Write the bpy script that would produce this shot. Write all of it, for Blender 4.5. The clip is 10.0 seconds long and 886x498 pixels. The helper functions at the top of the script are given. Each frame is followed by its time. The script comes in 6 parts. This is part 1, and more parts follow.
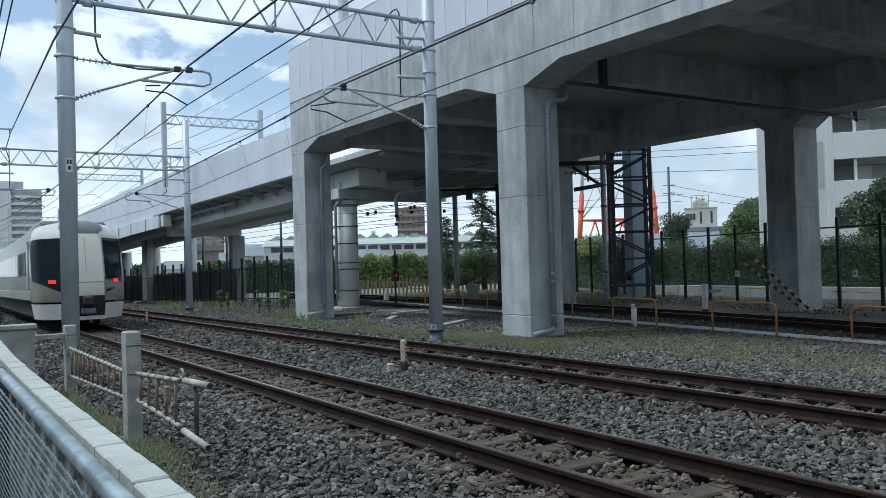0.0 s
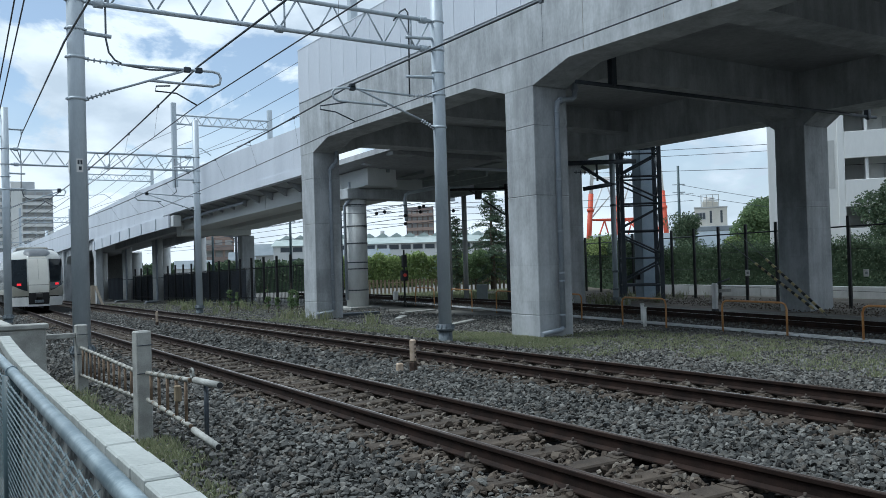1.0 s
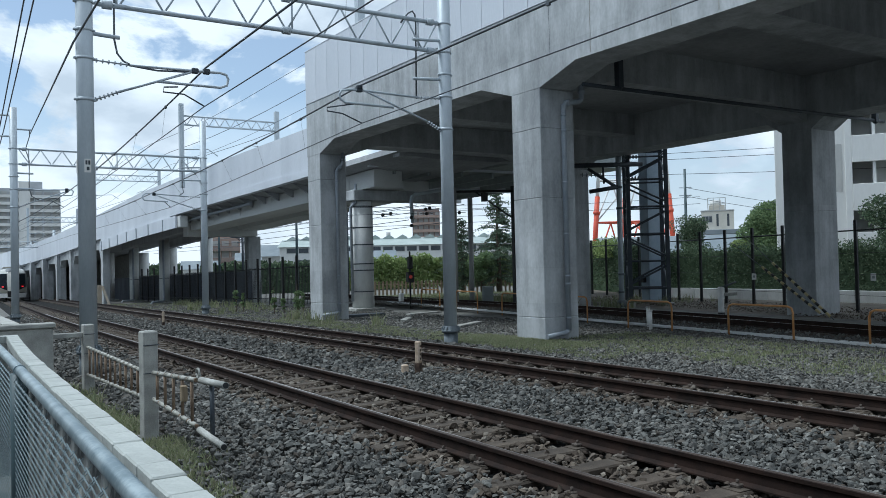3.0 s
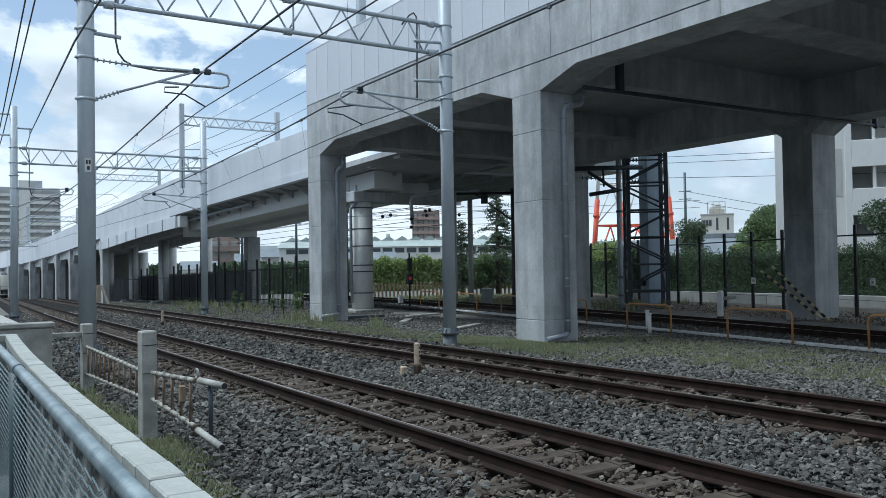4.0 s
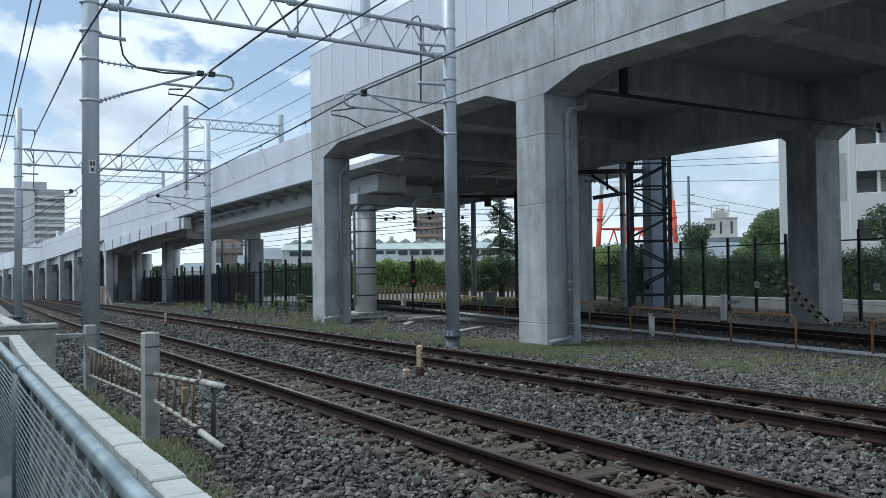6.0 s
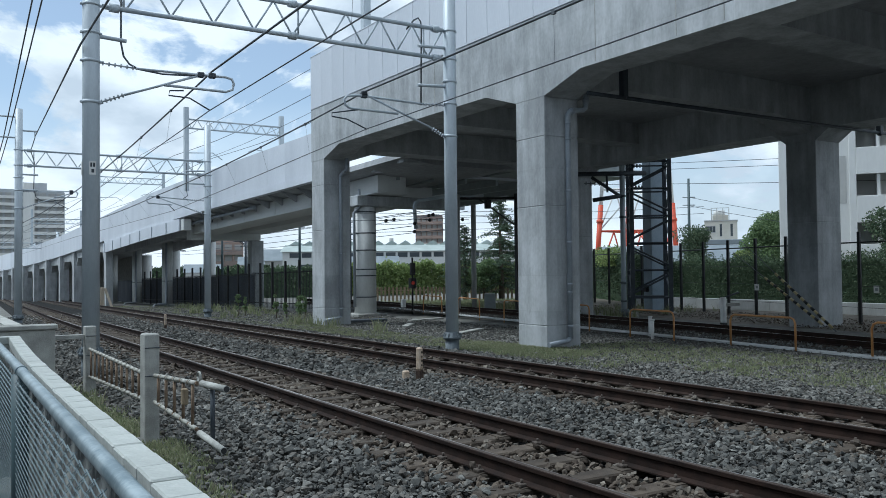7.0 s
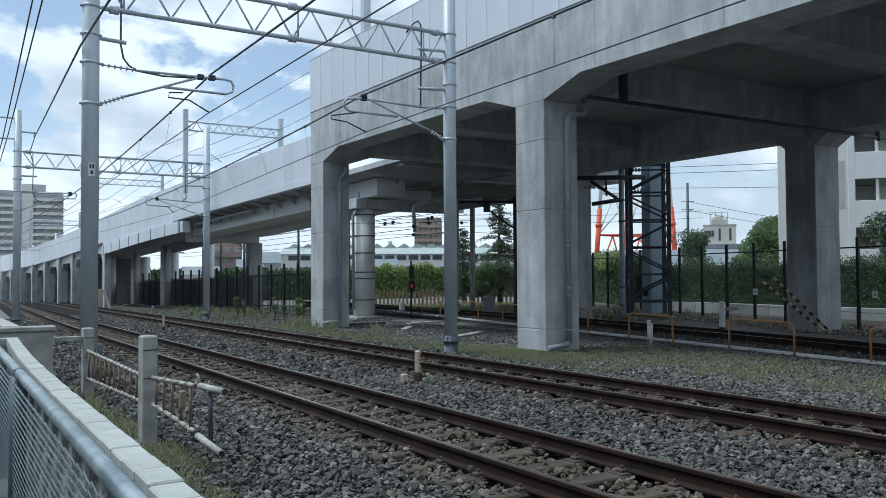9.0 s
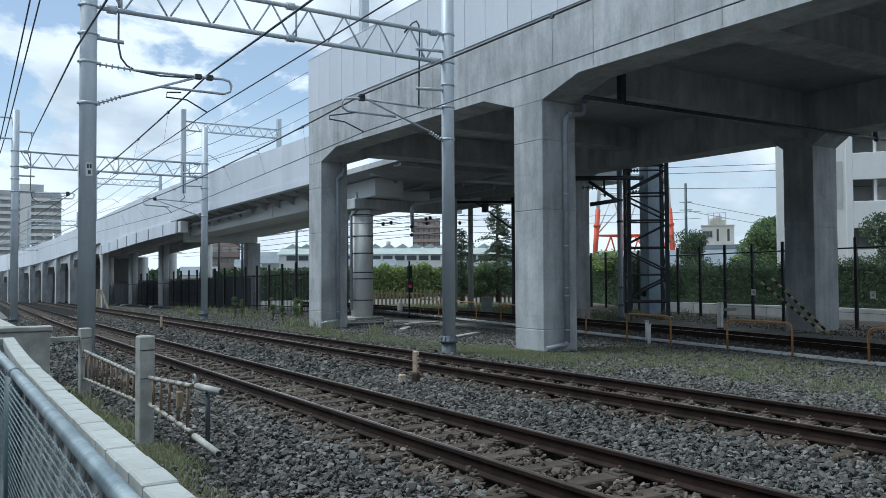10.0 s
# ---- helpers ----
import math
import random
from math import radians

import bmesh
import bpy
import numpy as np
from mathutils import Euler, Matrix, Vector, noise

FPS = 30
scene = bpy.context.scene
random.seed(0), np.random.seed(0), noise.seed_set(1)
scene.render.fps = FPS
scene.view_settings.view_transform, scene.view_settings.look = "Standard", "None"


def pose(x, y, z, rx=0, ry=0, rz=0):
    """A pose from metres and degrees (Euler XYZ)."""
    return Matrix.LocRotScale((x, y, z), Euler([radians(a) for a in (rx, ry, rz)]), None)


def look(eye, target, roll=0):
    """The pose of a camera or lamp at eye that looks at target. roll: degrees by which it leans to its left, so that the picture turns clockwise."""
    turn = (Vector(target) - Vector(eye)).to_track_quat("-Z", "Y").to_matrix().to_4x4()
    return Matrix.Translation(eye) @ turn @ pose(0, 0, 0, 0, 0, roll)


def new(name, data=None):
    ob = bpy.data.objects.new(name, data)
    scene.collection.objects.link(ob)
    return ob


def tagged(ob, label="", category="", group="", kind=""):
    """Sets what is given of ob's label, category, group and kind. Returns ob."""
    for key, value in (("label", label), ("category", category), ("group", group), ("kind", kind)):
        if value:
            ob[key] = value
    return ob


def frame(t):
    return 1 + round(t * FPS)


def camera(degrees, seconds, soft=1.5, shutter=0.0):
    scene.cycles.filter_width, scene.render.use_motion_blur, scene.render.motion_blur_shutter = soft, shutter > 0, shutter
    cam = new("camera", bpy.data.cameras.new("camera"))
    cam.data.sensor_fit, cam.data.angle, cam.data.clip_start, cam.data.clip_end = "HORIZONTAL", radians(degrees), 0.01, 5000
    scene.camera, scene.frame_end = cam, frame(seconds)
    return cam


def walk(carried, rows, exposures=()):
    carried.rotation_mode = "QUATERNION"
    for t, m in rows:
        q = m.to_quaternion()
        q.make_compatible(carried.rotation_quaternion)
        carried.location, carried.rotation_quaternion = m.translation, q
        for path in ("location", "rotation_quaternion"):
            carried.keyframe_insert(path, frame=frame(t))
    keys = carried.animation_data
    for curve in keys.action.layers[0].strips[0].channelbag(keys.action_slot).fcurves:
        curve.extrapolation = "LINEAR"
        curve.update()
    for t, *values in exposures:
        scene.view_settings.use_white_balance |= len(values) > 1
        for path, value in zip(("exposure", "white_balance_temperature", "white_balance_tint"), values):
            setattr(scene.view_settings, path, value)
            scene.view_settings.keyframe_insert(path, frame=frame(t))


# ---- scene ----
PATH = [
    (0.0, look((0.012, 0.017, 1.948), (16.712, 24.934, 2.427), -1.605)),
    (0.5, look((0.012, 0.016, 1.948), (16.536, 25.050, 2.437), -1.647)),
    (1.0, look((0.010, 0.013, 1.949), (16.436, 25.112, 2.423), -1.641)),
    (1.5, look((0.007, 0.008, 1.949), (16.372, 25.146, 2.438), -1.577)),
    (2.0, look((0.005, 0.003, 1.950), (16.334, 25.164, 2.438), -1.467)),
    (2.5, look((0.004, -0.001, 1.948), (16.277, 25.198, 2.466), -1.439)),
    (4.0, look((-0.000, -0.002, 1.950), (16.259, 25.202, 2.565), -0.923)),
    (4.5, look((-0.000, -0.002, 1.950), (16.271, 25.195, 2.576), -0.746)),
    (5.0, look((0.000, -0.001, 1.950), (16.227, 25.223, 2.607), -0.734)),
    (5.5, look((0.002, -0.002, 1.951), (16.180, 25.253, 2.637), -0.718)),
    (7.0, look((-0.000, -0.013, 1.950), (16.159, 25.251, 2.736), -0.567)),
    (7.5, look((-0.000, -0.014, 1.951), (16.169, 25.242, 2.780), -0.439)),
    (8.0, look((-0.004, -0.016, 1.950), (16.175, 25.232, 2.818), -0.418)),
    (8.5, look((-0.002, -0.009, 1.951), (16.178, 25.238, 2.835), -0.421)),
    (9.0, look((0.001, -0.002, 1.950), (16.197, 25.235, 2.851), -0.326)),
    (9.5, look((0.007, 0.002, 1.950), (16.220, 25.227, 2.873), -0.293)),
    (10.0, look((0.013, 0.008, 1.948), (16.261, 25.210, 2.861), -0.287)),
]
cam = camera(56.47, 10.0, soft=0.7)
walk(cam, PATH, [(0.0, 0.02, 5600, 3.0), (10.0, 0.02, 5600, 3.0)])

# ---- light ----
SUN_ELEV, SUN_AZ = radians(60), radians(-52)   # azimuth from +y towards +x
world = bpy.data.worlds.new("sky")
scene.world = world
world.use_nodes = True
wn, wl = world.node_tree.nodes, world.node_tree.links
wn.clear()
w_out = wn.new("ShaderNodeOutputWorld")
w_bg = wn.new("ShaderNodeBackground")
w_sky = wn.new("ShaderNodeTexSky")
w_sky.sky_type, w_sky.sun_disc = "NISHITA", False
w_sky.sun_elevation, w_sky.sun_rotation = SUN_ELEV, SUN_AZ
w_sky.air_density, w_sky.dust_density = 1.0, 0.4
w_co = wn.new("ShaderNodeTexCoord")
w_map = wn.new("ShaderNodeMapping")
w_map.inputs["Scale"].default_value = (1.0, 1.0, 1.9)
w_map.inputs["Location"].default_value = (0.53, 0.39, -0.10)
w_n1 = wn.new("ShaderNodeTexNoise")
w_n1.inputs["Scale"].default_value, w_n1.inputs["Detail"].default_value, w_n1.inputs["Roughness"].default_value = 3.3, 11.0, 0.58
w_n1.inputs["Distortion"].default_value = 0.35
w_r1 = wn.new("ShaderNodeValToRGB")
w_r1.color_ramp.elements[0].position, w_r1.color_ramp.elements[1].position = 0.440, 0.490
w_n2 = wn.new("ShaderNodeTexNoise")
w_n2.inputs["Scale"].default_value, w_n2.inputs["Detail"].default_value = 5.5, 9.0
w_r2 = wn.new("ShaderNodeValToRGB")
w_r2.color_ramp.elements[0].position, w_r2.color_ramp.elements[1].position = 0.37, 0.52
w_r2.color_ramp.elements[0].color, w_r2.color_ramp.elements[1].color = (7.4, 7.9, 8.5, 1), (11.5, 11.65, 11.8, 1)
w_mix = wn.new("ShaderNodeMix")
w_mix.data_type = "RGBA"
w_blue = wn.new("ShaderNodeMix")
w_blue.data_type, w_blue.blend_type = "RGBA", "ADD"
w_blue.inputs[0].default_value = 1.0
w_blue.inputs[7].default_value = (2.7, 2.7, 2.6, 1)
wl.new(w_co.outputs["Generated"], w_map.inputs["Vector"])
wl.new(w_map.outputs[0], w_n1.inputs["Vector"])
wl.new(w_map.outputs[0], w_n2.inputs["Vector"])
wl.new(w_n1.outputs["Fac"], w_r1.inputs[0])
wl.new(w_n2.outputs["Fac"], w_r2.inputs[0])
wl.new(w_sky.outputs[0], w_blue.inputs[6])
w_sep = wn.new("ShaderNodeSeparateXYZ")
w_low = wn.new("ShaderNodeMapRange")
w_low.inputs["From Min"].default_value, w_low.inputs["From Max"].default_value = 0.04, 0.20
w_low.inputs["To Min"].default_value, w_low.inputs["To Max"].default_value = 0.90, 0.0
w_max = wn.new("ShaderNodeMath")
w_max.operation = "MAXIMUM"
wl.new(w_co.outputs["Generated"], w_sep.inputs[0])
wl.new(w_sep.outputs["Z"], w_low.inputs["Value"])
wl.new(w_r1.outputs[0], w_max.inputs[0])
wl.new(w_low.outputs[0], w_max.inputs[1])
wl.new(w_max.outputs[0], w_mix.inputs[0])
wl.new(w_blue.outputs[2], w_mix.inputs[6])
wl.new(w_r2.outputs[0], w_mix.inputs[7])
wl.new(w_mix.outputs[2], w_bg.inputs["Color"])
wl.new(w_bg.outputs[0], w_out.inputs["Surface"])
w_bg.inputs["Strength"].default_value = 0.086

sun = new("sun", bpy.data.lights.new("sun", "SUN"))
sun.data.energy, sun.data.angle, sun.data.color = 2.7, radians(18), (1.0, 0.97, 0.92)
sun.matrix_world = look((math.sin(SUN_AZ) * math.cos(SUN_ELEV) * 60, math.cos(SUN_AZ) * math.cos(SUN_ELEV) * 60, math.sin(SUN_ELEV) * 60), (0, 0, 0))


# ---- materials ----
def mat(name, c1, c2=None, scale=6.0, rough=0.7, bump=0.0, metal=0.0, fine=60.0, stretch=(1, 1, 1), spec=0.5, vary=0.0, coord="Object"):
    """A surface with two scales of variation between c1 and c2, a fine bump, and a shift of value from object to object."""
    m = bpy.data.materials.new(name)
    m.use_nodes = True
    n, l = m.node_tree.nodes, m.node_tree.links
    b = n["Principled BSDF"]
    b.inputs["Roughness"].default_value, b.inputs["Metallic"].default_value = rough, metal
    b.inputs["Specular IOR Level"].default_value = spec
    co, mp = n.new("ShaderNodeTexCoord"), n.new("ShaderNodeMapping")
    mp.inputs["Scale"].default_value = stretch
    l.new(co.outputs[coord], mp.inputs["Vector"])
    big, small = n.new("ShaderNodeTexNoise"), n.new("ShaderNodeTexNoise")
    big.inputs["Scale"].default_value, big.inputs["Detail"].default_value = scale, 5.0
    small.inputs["Scale"].default_value, small.inputs["Detail"].default_value = fine, 3.0
    l.new(mp.outputs[0], big.inputs["Vector"])
    l.new(mp.outputs[0], small.inputs["Vector"])
    add = n.new("ShaderNodeMath")
    add.operation = "MULTIPLY_ADD"
    add.inputs[1].default_value, add.inputs[2].default_value = 0.35, -0.17
    l.new(small.outputs["Fac"], add.inputs[0])
    tot = n.new("ShaderNodeMath")
    l.new(big.outputs["Fac"], tot.inputs[0])
    l.new(add.outputs[0], tot.inputs[1])
    ramp = n.new("ShaderNodeValToRGB")
    ramp.color_ramp.elements[0].position, ramp.color_ramp.elements[1].position = 0.33, 0.67
    ramp.color_ramp.elements[0].color = (*c1, 1)
    ramp.color_ramp.elements[1].color = (*(c2 or c1), 1)
    l.new(tot.outputs[0], ramp.inputs[0])
    colour = ramp.outputs[0]
    if vary:
        inf, mul, hsv = n.new("ShaderNodeObjectInfo"), n.new("ShaderNodeMapRange"), n.new("ShaderNodeHueSaturation")
        mul.inputs["To Min"].default_value, mul.inputs["To Max"].default_value = 1 - vary, 1 + vary
        l.new(inf.outputs["Random"], mul.inputs["Value"])
        l.new(mul.outputs[0], hsv.inputs["Value"])
        l.new(colour, hsv.inputs["Color"])
        colour = hsv.outputs[0]
    l.new(colour, b.inputs["Base Color"])
    if bump:
        bp = n.new("ShaderNodeBump")
        bp.inputs["Strength"].default_value, bp.inputs["Distance"].default_value = bump, 0.01
        l.new(small.outputs["Fac"], bp.inputs["Height"])
        l.new(bp.outputs[0], b.inputs["Normal"])
    return m


def island_mat(name, cols, rough=0.85, spec=0.18, through_light=0.0):
    """For joined pieces: each island takes its own colour out of the ramp."""
    m = bpy.data.materials.new(name)
    m.use_nodes = True
    n, l = m.node_tree.nodes, m.node_tree.links
    b = n["Principled BSDF"]
    b.inputs["Roughness"].default_value, b.inputs["Specular IOR Level"].default_value = rough, spec
    g, r = n.new("ShaderNodeNewGeometry"), n.new("ShaderNodeValToRGB")
    el = r.color_ramp.elements
    for i, c in enumerate(cols):
        e = el[i] if i < 2 else el.new(1.0)
        e.position, e.color = i / (len(cols) - 1), (*c, 1)
    l.new(g.outputs["Random Per Island"], r.inputs[0])
    nz, mx = n.new("ShaderNodeTexNoise"), n.new("ShaderNodeMix")
    nz.inputs["Scale"].default_value = 1.4
    mx.data_type, mx.blend_type = "RGBA", "MULTIPLY"
    mx.inputs[0].default_value = 0.45
    l.new(r.outputs[0], mx.inputs[6])
    l.new(nz.outputs["Fac"], mx.inputs[7])
    hs = n.new("ShaderNodeHueSaturation")
    hs.inputs["Saturation"].default_value, hs.inputs["Value"].default_value = 0.8, 1.45
    l.new(mx.outputs[2], hs.inputs["Color"])
    l.new(hs.outputs[0], b.inputs["Base Color"])
    if through_light:
        b.inputs["Subsurface Weight"].default_value = 0.0
        tr, ms = n.new("ShaderNodeBsdfTranslucent"), n.new("ShaderNodeMixShader")
        ms.inputs[0].default_value = through_light
        l.new(hs.outputs[0], tr.inputs["Color"])
        l.new(b.outputs[0], ms.inputs[1])
        l.new(tr.outputs[0], ms.inputs[2])
        l.new(ms.outputs[0], n["Material Output"].inputs["Surface"])
    return m


def glow(name, col, strength):
    m = mat(name, col, rough=0.3)
    b = m.node_tree.nodes["Principled BSDF"]
    b.inputs["Emission Color"].default_value, b.inputs["Emission Strength"].default_value = (*col, 1), strength
    return m


CONCRETE = mat("concrete", (0.37, 0.385, 0.39), (0.56, 0.58, 0.59), scale=1.7, rough=0.85, bump=0.3, fine=16, stretch=(1, 1, 0.55))
# deck concrete with soffit shade mixed into its colour, hence darker than CONCRETE
CONCRETE_DECK_SHADED = mat("shaded deck concrete", (0.33, 0.34, 0.35), (0.45, 0.46, 0.47), scale=0.5, rough=0.85, bump=0.15, fine=18)
TROUGH = mat("trough lid concrete", (0.42, 0.43, 0.43), (0.56, 0.57, 0.57), scale=3, rough=0.85, bump=0.2, fine=40, vary=0.1)
SLEEVE = mat("cracked sleeve", (0.24, 0.235, 0.20), (0.42, 0.41, 0.37), scale=9, rough=0.7, bump=0.2, fine=50, vary=0.1)
COPING = mat("pale coping concrete", (0.33, 0.345, 0.325), (0.43, 0.445, 0.42), scale=7, rough=0.85, bump=0.35, fine=60, vary=0.06)
WALL_BLOCK = mat("mottled wall block", (0.05, 0.052, 0.05), (0.42, 0.42, 0.39), scale=4.5, rough=0.9, bump=0.6, fine=40, vary=0.3)
CONCRETE_OLD = mat("old concrete", (0.26, 0.26, 0.24), (0.42, 0.42, 0.39), scale=5, rough=0.9, bump=0.5, fine=70, vary=0.08)
PANEL = mat("barrier panel", (0.58, 0.61, 0.66), (0.68, 0.71, 0.76), scale=0.7, rough=0.6, bump=0.05, fine=20, stretch=(1, 1, 0.3), vary=0.03)
GIRDER = mat("girder paint", (0.58, 0.59, 0.58), (0.68, 0.69, 0.68), scale=0.8, rough=0.6, bump=0.05, fine=20, stretch=(1, 0.3, 1))
GALV = mat("galvanized steel", (0.42, 0.47, 0.51), (0.53, 0.58, 0.62), scale=3, rough=0.5, bump=0.04, metal=0.1, fine=40, stretch=(1, 1, 0.3))
MESH = mat("coated wire", (0.12, 0.165, 0.18), (0.25, 0.31, 0.33), scale=12, rough=0.5, fine=60)
TEAL_POST = mat("teal grey post", (0.035, 0.062, 0.07), (0.065, 0.10, 0.11), scale=3, rough=0.5, fine=30)
EARTH = mat("brown earth", (0.085, 0.073, 0.058), (0.17, 0.15, 0.122), scale=2, rough=0.95, bump=0.8, fine=18)
FLANGE = mat("weathered flange", (0.10, 0.12, 0.135), (0.18, 0.205, 0.22), scale=6, rough=0.6, bump=0.1, metal=0.2, fine=50)
GALV_PIPE = mat("fence pipe", (0.15, 0.20, 0.225), (0.33, 0.39, 0.41), scale=7, rough=0.4, bump=0.04, metal=0.45, fine=60)
DARK_STEEL = mat("dark painted steel", (0.03, 0.04, 0.05), (0.055, 0.065, 0.08), scale=3, rough=0.55, bump=0.05, fine=30)
BLACK = mat("black coating", (0.012, 0.013, 0.014), (0.022, 0.022, 0.024), scale=6, rough=0.5, fine=50)
RUST = mat("rusty steel", (0.13, 0.085, 0.055), (0.26, 0.19, 0.13), scale=9, rough=0.85, bump=0.5, fine=90)
RUST_DARK = mat("dark rust", (0.035, 0.022, 0.016), (0.08, 0.052, 0.036), scale=14, rough=0.9, bump=0.3, fine=80)
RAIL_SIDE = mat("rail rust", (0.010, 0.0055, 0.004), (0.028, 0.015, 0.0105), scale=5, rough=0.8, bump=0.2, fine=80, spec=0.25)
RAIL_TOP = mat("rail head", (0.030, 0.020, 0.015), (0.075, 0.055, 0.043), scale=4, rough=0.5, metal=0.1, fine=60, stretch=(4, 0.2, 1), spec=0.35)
POLISH = mat("worn rail band", (0.07, 0.048, 0.038), (0.72, 0.70, 0.68), scale=1.0, rough=0.28, metal=0.6, fine=5, stretch=(0.3, 0.3, 0.3))
SLEEPER = mat("sleeper", (0.035, 0.026, 0.019), (0.085, 0.066, 0.049), scale=4, rough=0.9, bump=0.4, fine=60, vary=0.2)
GROUND = mat("yard ground", (0.085, 0.083, 0.074), (0.18, 0.177, 0.16), scale=1.3, rough=0.95, bump=1.0, fine=22)
# near-black base colour paints in the shade of gaps between ballast stones
BALLAST_GAP_SHADE = mat("ballast bed", (0.010, 0.010, 0.010), (0.024, 0.024, 0.023), scale=9, rough=0.95, bump=1.0, fine=26, spec=0.1)
COLUMN_PALE = mat("pale column concrete", (0.52, 0.53, 0.52), (0.68, 0.69, 0.68), scale=1.5, rough=0.8, bump=0.2, fine=16, stretch=(1, 1, 0.4))
NAVY = mat("dark navy sheet", (0.045, 0.056, 0.075), (0.085, 0.10, 0.125), scale=2, rough=0.6, bump=0.1, fine=30, stretch=(1, 1, 0.2), vary=0.1)
BOARD = mat("pale board", (0.46, 0.38, 0.28), (0.60, 0.52, 0.42), scale=5, rough=0.85, fine=40, stretch=(1, 1, 0.2))
STONES = island_mat("ballast stones", [(0.055, 0.053, 0.049), (0.092, 0.09, 0.082), (0.13, 0.129, 0.117), (0.075, 0.063, 0.051), (0.21, 0.205, 0.185), (0.046, 0.048, 0.046), (0.104, 0.10, 0.089)])
STONES_RUST = island_mat("rust-stained stones", [(0.045, 0.034, 0.025), (0.08, 0.06, 0.043), (0.12, 0.094, 0.068), (0.052, 0.037, 0.027), (0.19, 0.162, 0.126), (0.065, 0.055, 0.047)])
CLIP = mat("fastening", (0.05, 0.038, 0.03), (0.11, 0.09, 0.075), scale=20, rough=0.8, fine=90)
GRASS = island_mat("grass", [(0.16, 0.20, 0.08), (0.23, 0.26, 0.12), (0.31, 0.30, 0.17), (0.12, 0.16, 0.06)], through_light=0.3)
LEAF = island_mat("leaves", [(0.09, 0.15, 0.06), (0.14, 0.22, 0.08), (0.19, 0.27, 0.10), (0.08, 0.14, 0.05)], through_light=0.3)
LEAF_DARK = island_mat("dark leaves", [(0.045, 0.082, 0.045), (0.075, 0.125, 0.062), (0.14, 0.185, 0.095), (0.028, 0.05, 0.028)], through_light=0.25)
NEEDLE = island_mat("needles", [(0.06, 0.10, 0.06), (0.095, 0.145, 0.085), (0.14, 0.19, 0.11)], through_light=0.25)
LEAF_YELLOW = island_mat("bright leaves", [(0.16, 0.24, 0.05), (0.25, 0.34, 0.08), (0.33, 0.40, 0.12), (0.10, 0.17, 0.04)], through_light=0.3)
BARK = mat("bark", (0.07, 0.055, 0.04), (0.14, 0.11, 0.08), scale=12, rough=0.95, bump=0.6, fine=50)
ORANGE = mat("orange paint", (0.38, 0.17, 0.05), (0.48, 0.25, 0.09), scale=6, rough=0.5, fine=40)
WHITE = mat("white paint", (0.68, 0.68, 0.66), (0.80, 0.80, 0.78), scale=3, rough=0.6, fine=40)
PVC = mat("grey pipe", (0.27, 0.30, 0.335), (0.35, 0.38, 0.42), scale=3, rough=0.45, fine=30)
WIRE = mat("wire", (0.075, 0.085, 0.095), (0.12, 0.13, 0.145), scale=3, rough=0.5, metal=0.4)
INSUL = mat("insulator", (0.30, 0.33, 0.36), (0.42, 0.45, 0.48), scale=8, rough=0.25)
TRAIN_WHITE = mat("train champagne white", (0.50, 0.50, 0.46), (0.56, 0.56, 0.52), scale=1.5, rough=0.25, metal=0.1, fine=15)
TRAIN_SIDE = mat("train silver green side", (0.19, 0.215, 0.21), (0.25, 0.275, 0.265), scale=1.5, rough=0.18, metal=0.45, fine=15)
TRAIN_CREAM = mat("train cream", (0.60, 0.58, 0.51), (0.66, 0.64, 0.57), scale=1.5, rough=0.3, fine=15)
ROOF_DARK = mat("train roof grey", (0.07, 0.08, 0.09), (0.11, 0.12, 0.13), scale=2, rough=0.5, fine=15)
TRAIN_GREY = mat("train warm grey", (0.27, 0.26, 0.22), (0.33, 0.32, 0.27), scale=2, rough=0.35, metal=0.2, fine=15)
TRAIN_GLASS = mat("train dark glass", (0.010, 0.014, 0.018), (0.016, 0.020, 0.025), rough=0.06, spec=0.3)
MARKER = mat("marker paint", (0.40, 0.30, 0.21), (0.58, 0.47, 0.37), scale=9, rough=0.7, fine=60)
TRAIN_UNDER = mat("underframe", (0.02, 0.02, 0.02), (0.05, 0.048, 0.045), scale=4, rough=0.8, fine=30)
LAMP_RED = glow("tail lamp", (0.85, 0.02, 0.03), 0.75)
SIGNAL_RED = glow("signal lamp", (0.42, 0.03, 0.015), 0.12)
RED = mat("red paint", (0.52, 0.07, 0.03), (0.60, 0.10, 0.05), scale=0.5, rough=0.6, fine=6)
BUILD_WHITE = mat("building render", (0.62, 0.62, 0.60), (0.70, 0.70, 0.68), scale=0.4, rough=0.85, bump=0.1, fine=8, stretch=(1, 1, 0.3))
BUILD_CREAM = mat("building cream", (0.52, 0.49, 0.42), (0.62, 0.59, 0.52), scale=0.6, rough=0.85, fine=6)
ROOF_GREEN = mat("weathered green roof", (0.30, 0.35, 0.33), (0.40, 0.45, 0.43), scale=0.5, rough=0.7, fine=6)
BUILD_GREY = mat("building grey", (0.38, 0.38, 0.37), (0.48, 0.48, 0.46), scale=0.2, rough=0.85, fine=3)
BUILD_BRICK = mat("building brown", (0.22, 0.165, 0.145), (0.29, 0.225, 0.20), scale=0.3, rough=0.85, fine=4)
# blue-grey wall colour with the distance haze painted in
BUILD_HAZED = mat("building haze blue grey", (0.40, 0.42, 0.44), (0.50, 0.52, 0.54), scale=0.2, rough=0.85, fine=3)
BUILD_TERRA = mat("building terracotta", (0.31, 0.225, 0.185), (0.39, 0.295, 0.25), scale=0.4, rough=0.85, fine=5)
